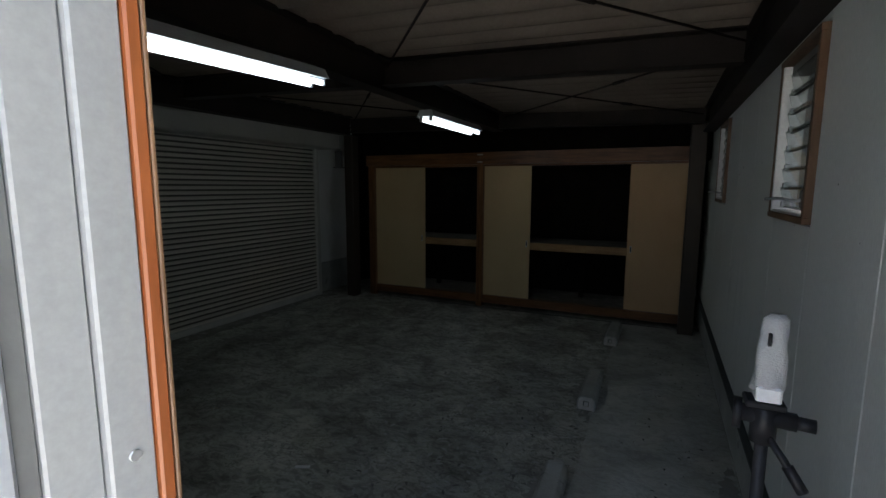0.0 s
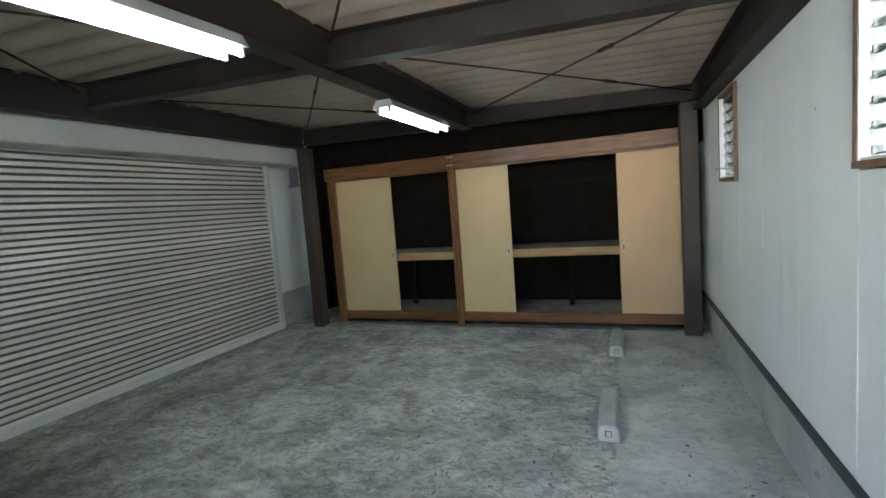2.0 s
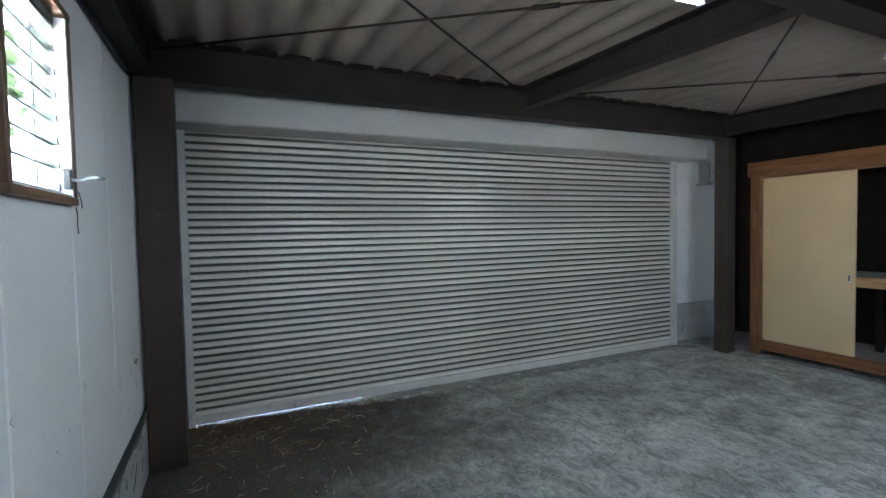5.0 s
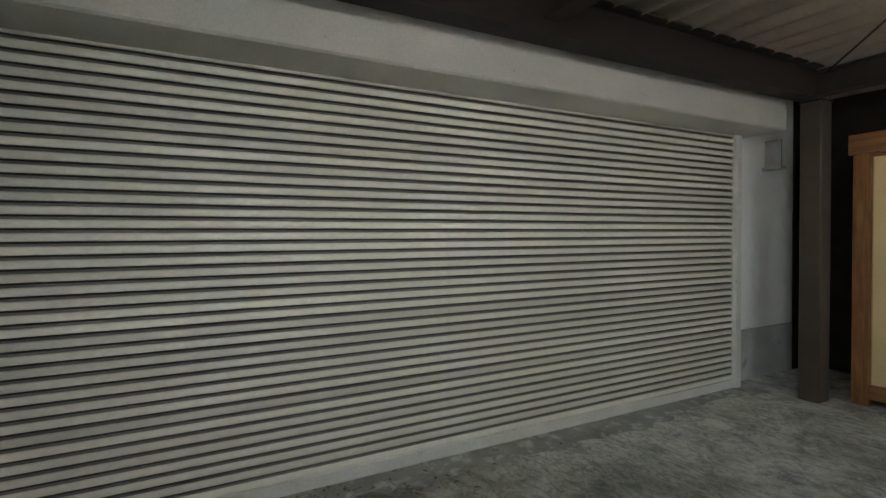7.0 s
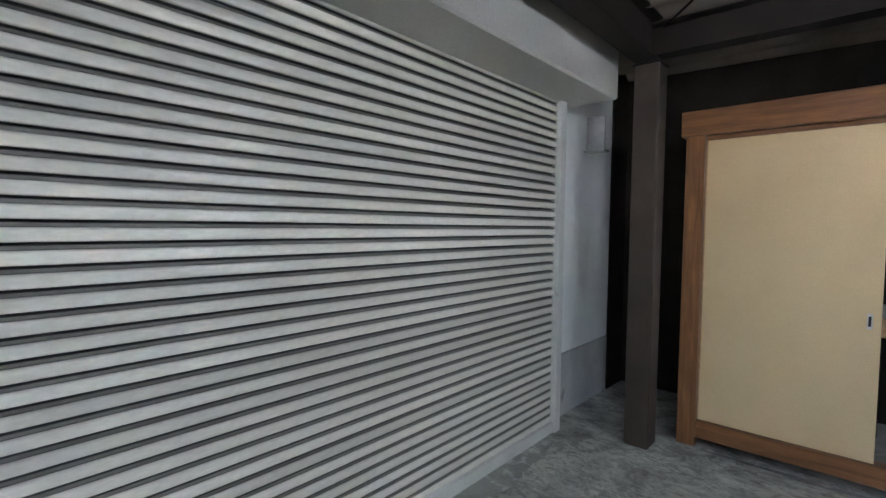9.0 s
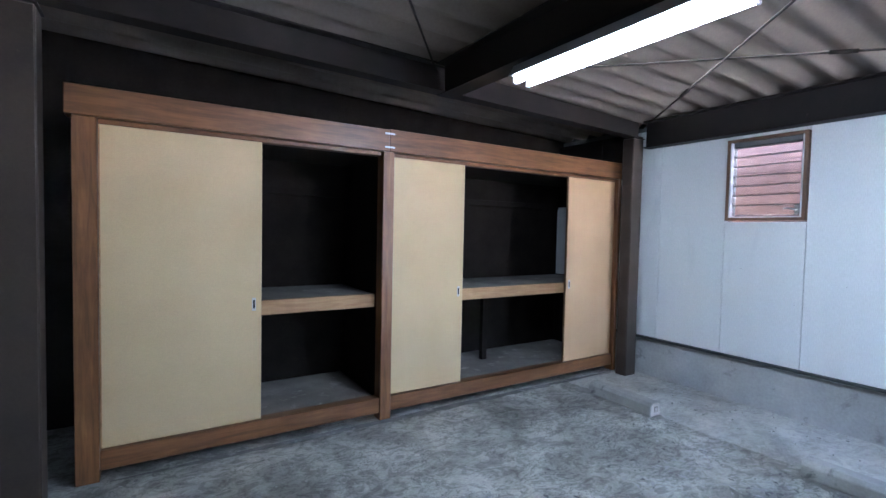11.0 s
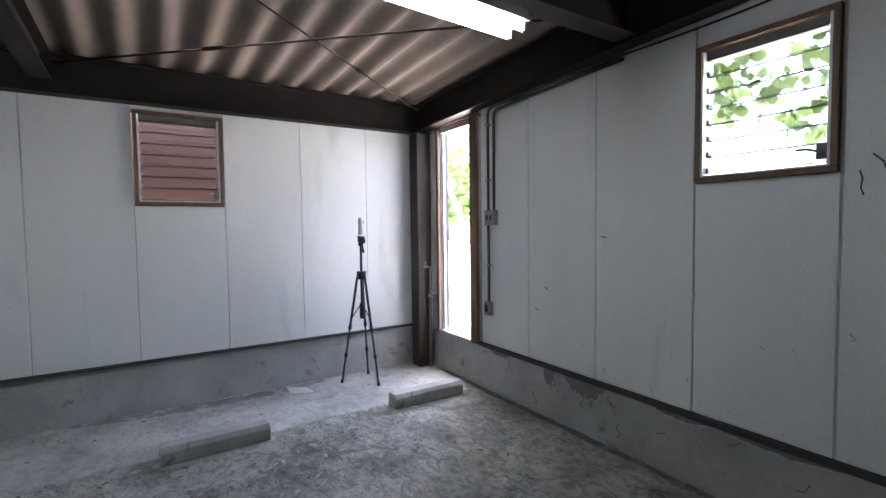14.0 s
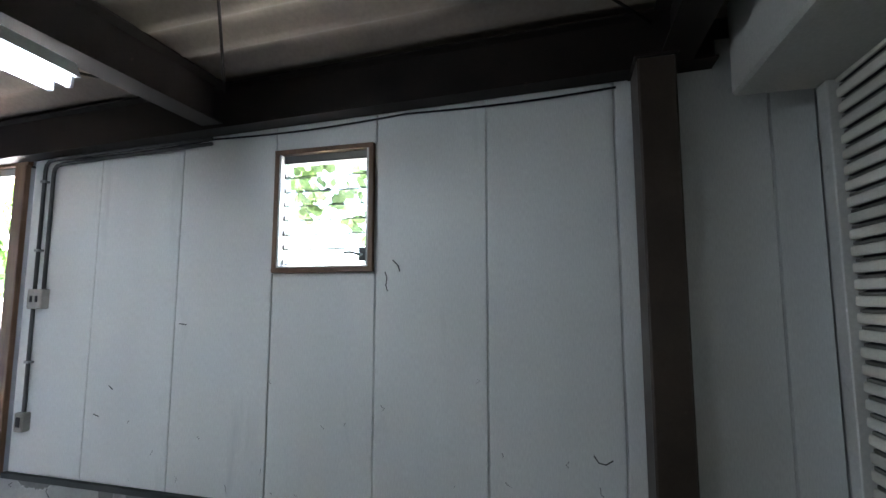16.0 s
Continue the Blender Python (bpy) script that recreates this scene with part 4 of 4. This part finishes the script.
flake_field("floor_flakes", "pale flaking cement skin on the worn floor", 700, lambda: (-1.5 + random.gauss(0, 0.5), random.uniform(0.3, 4.5)), 0.03, M_GRIT, 0.002)
flake_field("floor_chips", "dark chips and loose crumbs of worn floor skin", 320, lambda: (-1.45 + random.gauss(0, 0.45), random.uniform(0.2, 5.0)), 0.022, M_DARKFLOOR, 0.002)
flake_field("floor_debris", "dark small debris along the wall base", 90, lambda: (random.uniform(-0.6, -0.03), random.uniform(0.3, 5.5)), 0.014, M_JOINT, 0.0075)


def floor_patch(name, label, spine, width, mat, z, seed):
    """A thin dark patch on the floor along a line, ragged on both sides and thinning out at its ends."""
    rnd = random.Random(seed)
    n = 60
    bm = bmesh.new()
    rows = []
    for i in range(n + 1):
        f = i / n
        k = f * (len(spine) - 1)
        a, b = spine[min(int(k), len(spine) - 2)], spine[min(int(k), len(spine) - 2) + 1]
        u = k - min(int(k), len(spine) - 2)
        p = Vector((a[0] + (b[0] - a[0]) * u, a[1] + (b[1] - a[1]) * u, z))
        d = Vector((b[0] - a[0], b[1] - a[1], 0)).normalized()
        side = Vector((-d.y, d.x, 0))
        w = width * math.sin(math.pi * min(max(f, 0.01), 0.99)) ** 0.5
        rows.append((bm.verts.new(p + side * w * rnd.uniform(0.35, 0.6)), bm.verts.new(p - side * w * rnd.uniform(0.3, 0.65))))
    for q, t in zip(rows, rows[1:]):
        bm.faces.new((q[0], q[1], t[1], t[0]))
    return tagged(part(name, bm, mat), label, "dirt", "", "stuff")


floor_patch("dark_floor_patch", "dark damp dirt gathered along the wall base", [(-0.01, 2.95), (-0.06, 2.55), (-0.10, 2.0), (-0.09, 1.5), (-0.03, 1.1)], 0.15, M_GRIME_SHADE, 0.0085, 1)
floor_patch("dark_floor_patch", "thin dark strip in the floor corner below the doorway", [(-0.25, 0.05), (-1.2, 0.055), (-2.4, 0.05), (-3.6, 0.05)], 0.06, M_DARKFLOOR, 0.0095, 2)
floor_patch("dark_floor_patch", "thin dark line beside the closet foot", [(-4.5, 5.93), (-3.0, 5.925), (-1.2, 5.93), (-0.3, 5.925)], 0.07, M_DARKFLOOR, 0.0095, 3)
floor_patch("dark_floor_patch", "darker grey band along the shutter foot", [(-5.30, 1.0), (-5.22, 2.4), (-5.22, 4.2), (-5.28, 5.4)], 0.28, M_GRIME_SHADE, 0.003, 4)
# Each wheel stop's shadow, painted as a ragged grey patch on the floor.
for k, (x, y) in enumerate(((-0.955, 0.555), (-0.945, 2.085), (-0.91, 3.645), (-0.87, 5.28))):
    floor_patch("dark_floor_patch", "painted shadow round a wheel stop", [(x - 0.03, y - 0.42), (x - 0.06, y), (x - 0.04, y + 0.5)], 0.19, M_GRIME_SHADE, 0.0075, 10 + k)


def straw_field(count):
    """Dry stalks lying on the swept-in litter by the shutter's corner."""
    rnd = random.Random(8)
    bm = bmesh.new()
    for _ in range(count):
        x, y = -5.25 + abs(rnd.gauss(0, 0.6)), 0.25 + abs(rnd.gauss(0, 0.8))
        a, h = rnd.uniform(0, math.tau), rnd.uniform(0.012, 0.06)
        d = Vector((math.cos(a), math.sin(a), 0)) * h
        p = Vector((x, y, 0.010))
        add_tube(bm, [p - d, p + Vector((0, 0, rnd.uniform(0.0, 0.008))) + Vector((-d.y, d.x, 0)) * rnd.uniform(-0.25, 0.25), p + d], rnd.uniform(0.0012, 0.0028), 4)
    return tagged(part("straw", bm, M_STRAW), "pale dry stalks scattered among the leaf litter", "litter", "", "stuff")


straw_field(70)


# ---- outside ----
def ground_height(x, y):
    f = min(1.0, max(0.0, (x + 5.3) / 1.5))
    return -0.05 + 0.36 * f * f * (3 - 2 * f)


gx = [-900, -300, -100, -40, -20, -12, -8, -7, -6.4, -5.8, -5.395, -5.0, -4.5, -4.0, -3, -2, -1, 0.13, 0.6, 1.5, 4, 10, 30, 100, 300, 900]
gy = [-900, -300, -100, -40, -20, -12, -7, -4, -2.5, -1.2, -0.5, -0.1, 2, 4, 7.05, 9, 14, 30, 100, 300, 900]
bm = bmesh.new()
gv = {(i, j): bm.verts.new((x, y, ground_height(x, y))) for i, x in enumerate(gx) for j, y in enumerate(gy)}
for i in range(len(gx) - 1):
    for j in range(len(gy) - 1):
        if -5.395 < (gx[i] + gx[i + 1]) / 2 < 0.13 and -0.1 < (gy[j] + gy[j + 1]) / 2 < 7.05:
            continue
        bm.faces.new((gv[i, j], gv[i + 1, j], gv[i + 1, j + 1], gv[i, j + 1]))
struct("ground", bm, M_GROUND, "pale gravel ground outside the garage", "ground")

neighbour = thing("neighbour_house", "red-brown clapboard house wall close behind the windows", "house", "", (0.74, 4.2, 0.3))
for k in range(26):
    part("board", add_prism(bmesh.new(), [(-0.004, 0), (0.003, 0), (0.0015, 0.1035), (-0.004, 0.1035)], (0, 5.0, 0.105 * k), (0, -3.7, 0.105 * k)), M_SIDING, neighbour)
part("wall", box(0.02, 0.2, -3.7, 5.0, 0.0, 2.73, 0), M_SIDING, neighbour)
part("roof", box(-0.02, 3.0, -3.8, 5.1, 2.73, 2.80, 0.01), M_BROWNSTONE, neighbour)


def add_leaf(bm, p, size, droop):
    a = random.uniform(0, math.tau)
    t = Matrix.Translation(p) @ Euler((radians(random.uniform(30, 100)) * droop, random.uniform(-0.5, 0.5), a)).to_matrix().to_4x4()
    o = [(0, 0, 0), (0.42, 0.18, 0.05), (0.5, 0.5, 0.02), (0.28, 0.78, 0.03), (0, 1.05, -0.06), (-0.28, 0.78, 0.03), (-0.5, 0.5, 0.02), (-0.42, 0.18, 0.05)]
    vs = [bm.verts.new(t @ (Vector(q) * size)) for q in o]
    mid = bm.verts.new(t @ (Vector((0, 0.5, -0.03)) * size))
    for i in range(8):
        bm.faces.new((vs[i], vs[(i + 1) % 8], mid))


vine = thing("vine", "leafy green vine hanging outside the louvre window", "vine", "", (0, 0, 0))
stems = bmesh.new()
lv = bmesh.new()
for s in range(12):
    x, y = -4.1 + 0.15 * s + random.uniform(-0.04, 0.04), -0.55 + random.uniform(-0.12, 0.12)
    z1 = random.uniform(1.72, 2.1)
    pts = [(x + 0.05 * math.sin(k * 0.9 + s), y + 0.03 * math.cos(k), 2.75 - (2.75 - z1) * k / 9) for k in range(10)]
    add_tube(stems, pts, 0.005, 5, 0.002)
    for p in pts[1:]:
        for _ in range(7):
            add_leaf(lv, Vector(p) + Vector((random.uniform(-0.09, 0.09), random.uniform(-0.09, 0.09), random.uniform(-0.06, 0.06))), random.uniform(0.05, 0.10), 1)
for i in range(60):
    add_leaf(lv, Vector((random.uniform(-4.1, -2.4), random.uniform(-0.75, -0.35), random.uniform(2.45, 2.9))), random.uniform(0.08, 0.13), 1)
add_tube(stems, [(-4.2, -0.5, 0.3), (-4.15, -0.52, 1.5), (-4.0, -0.55, 2.6), (-3.4, -0.55, 2.76), (-2.3, -0.55, 2.74)], 0.012, 6)
part("stems", stems, M_BARK, vine)
part("leaves", lv, M_LEAF, vine, "broad green leaves")


def leafy(name, label, category, centre, radius, count, size, trunk=None):
    th = thing(name, label, category, "", (centre[0], centre[1], 0.3))
    bm = bmesh.new()
    lobes = [(Vector((random.uniform(-1, 1) * radius[0] * 0.6, random.uniform(-1, 1) * radius[1] * 0.6, centre[2] + random.uniform(-1, 1) * radius[2] * 0.6)), random.uniform(0.35, 0.6)) for _ in range(14)]
    for _ in range(count):
        c, r = random.choice(lobes)
        d = Vector((random.gauss(0, 1), random.gauss(0, 1), random.gauss(0, 1))).normalized() * random.uniform(0.6, 1.0) * r
        add_leaf(bm, c + Vector((d.x * radius[0], d.y * radius[1], d.z * radius[2])), size * random.uniform(0.6, 1.4), 1)
    part("crown", bm, M_HEDGE, th)
    if trunk:
        part("trunk", tube([(0, 0, 0), (0.05, 0.0, trunk * 0.5), (0.0, 0.1, trunk)], 0.16, 8, 0.07), M_BARK, th)
    return th


TURN = radians(-35)


def yard(s, w, z=0.0):
    """A place s metres out from the doorway along the view through it, w metres to the side."""
    return Vector((-0.6 + s * math.cos(TURN) - w * math.sin(TURN), s * math.sin(TURN) + w * math.cos(TURN), z))


p = yard(13.5, 0.4)
leafy("tree", "leafy green tree beyond the yard", "tree", (p.x, p.y, 4.2), (2.6, 2.6, 1.5), 1500, 0.22, 3.4)
bm = bmesh.new()
for _ in range(3600):
    add_leaf(bm, yard(11.5 + random.uniform(-0.4, 0.4), random.uniform(-3.5, 3.5), random.uniform(1.45, 3.3 + random.uniform(-0.2, 0.2))), random.uniform(0.12, 0.24), 1)
hedge = tagged(part("hedge", bm, M_HEDGE), "tall clipped green hedge beyond the yard", "hedge", "", "stuff")
bank = struct("retaining_wall", box(0.0, 9.0, -7.0, 7.0, 0.2, 0.86, 0.03), M_GROUND, "pale raised bank below the hedge", "wall")
bank.matrix_world = Matrix.Translation(yard(9.0, 0)) @ Matrix.Rotation(TURN, 4, "Z")
stone = thing("stone_block", "rough brown stone block on the bank", "stone", "", yard(9.45, -0.1, 0.86))
bm = box(-0.3, 0.3, -0.42, 0.42, 0.0, 0.52, 0.05)
for v in bm.verts:
    v.co += Vector((random.uniform(-0.03, 0.03), random.uniform(-0.03, 0.03), random.uniform(-0.03, 0.02) if v.co.z > 0.1 else 0))
part("body", bm, M_BROWNSTONE, stone)
stone.rotation_euler = (0, 0, TURN)
guy = thing("guy_cable_guard", "pale slanting guard of a pole stay cable", "cable guard", "", yard(9.3, -0.25, 0.86))
part("guard", tube([(0, 0, -0.02), yard(0, 0.9, 2.4) - yard(0, 0, 0)], 0.06, 10), M_PAPER, guy)
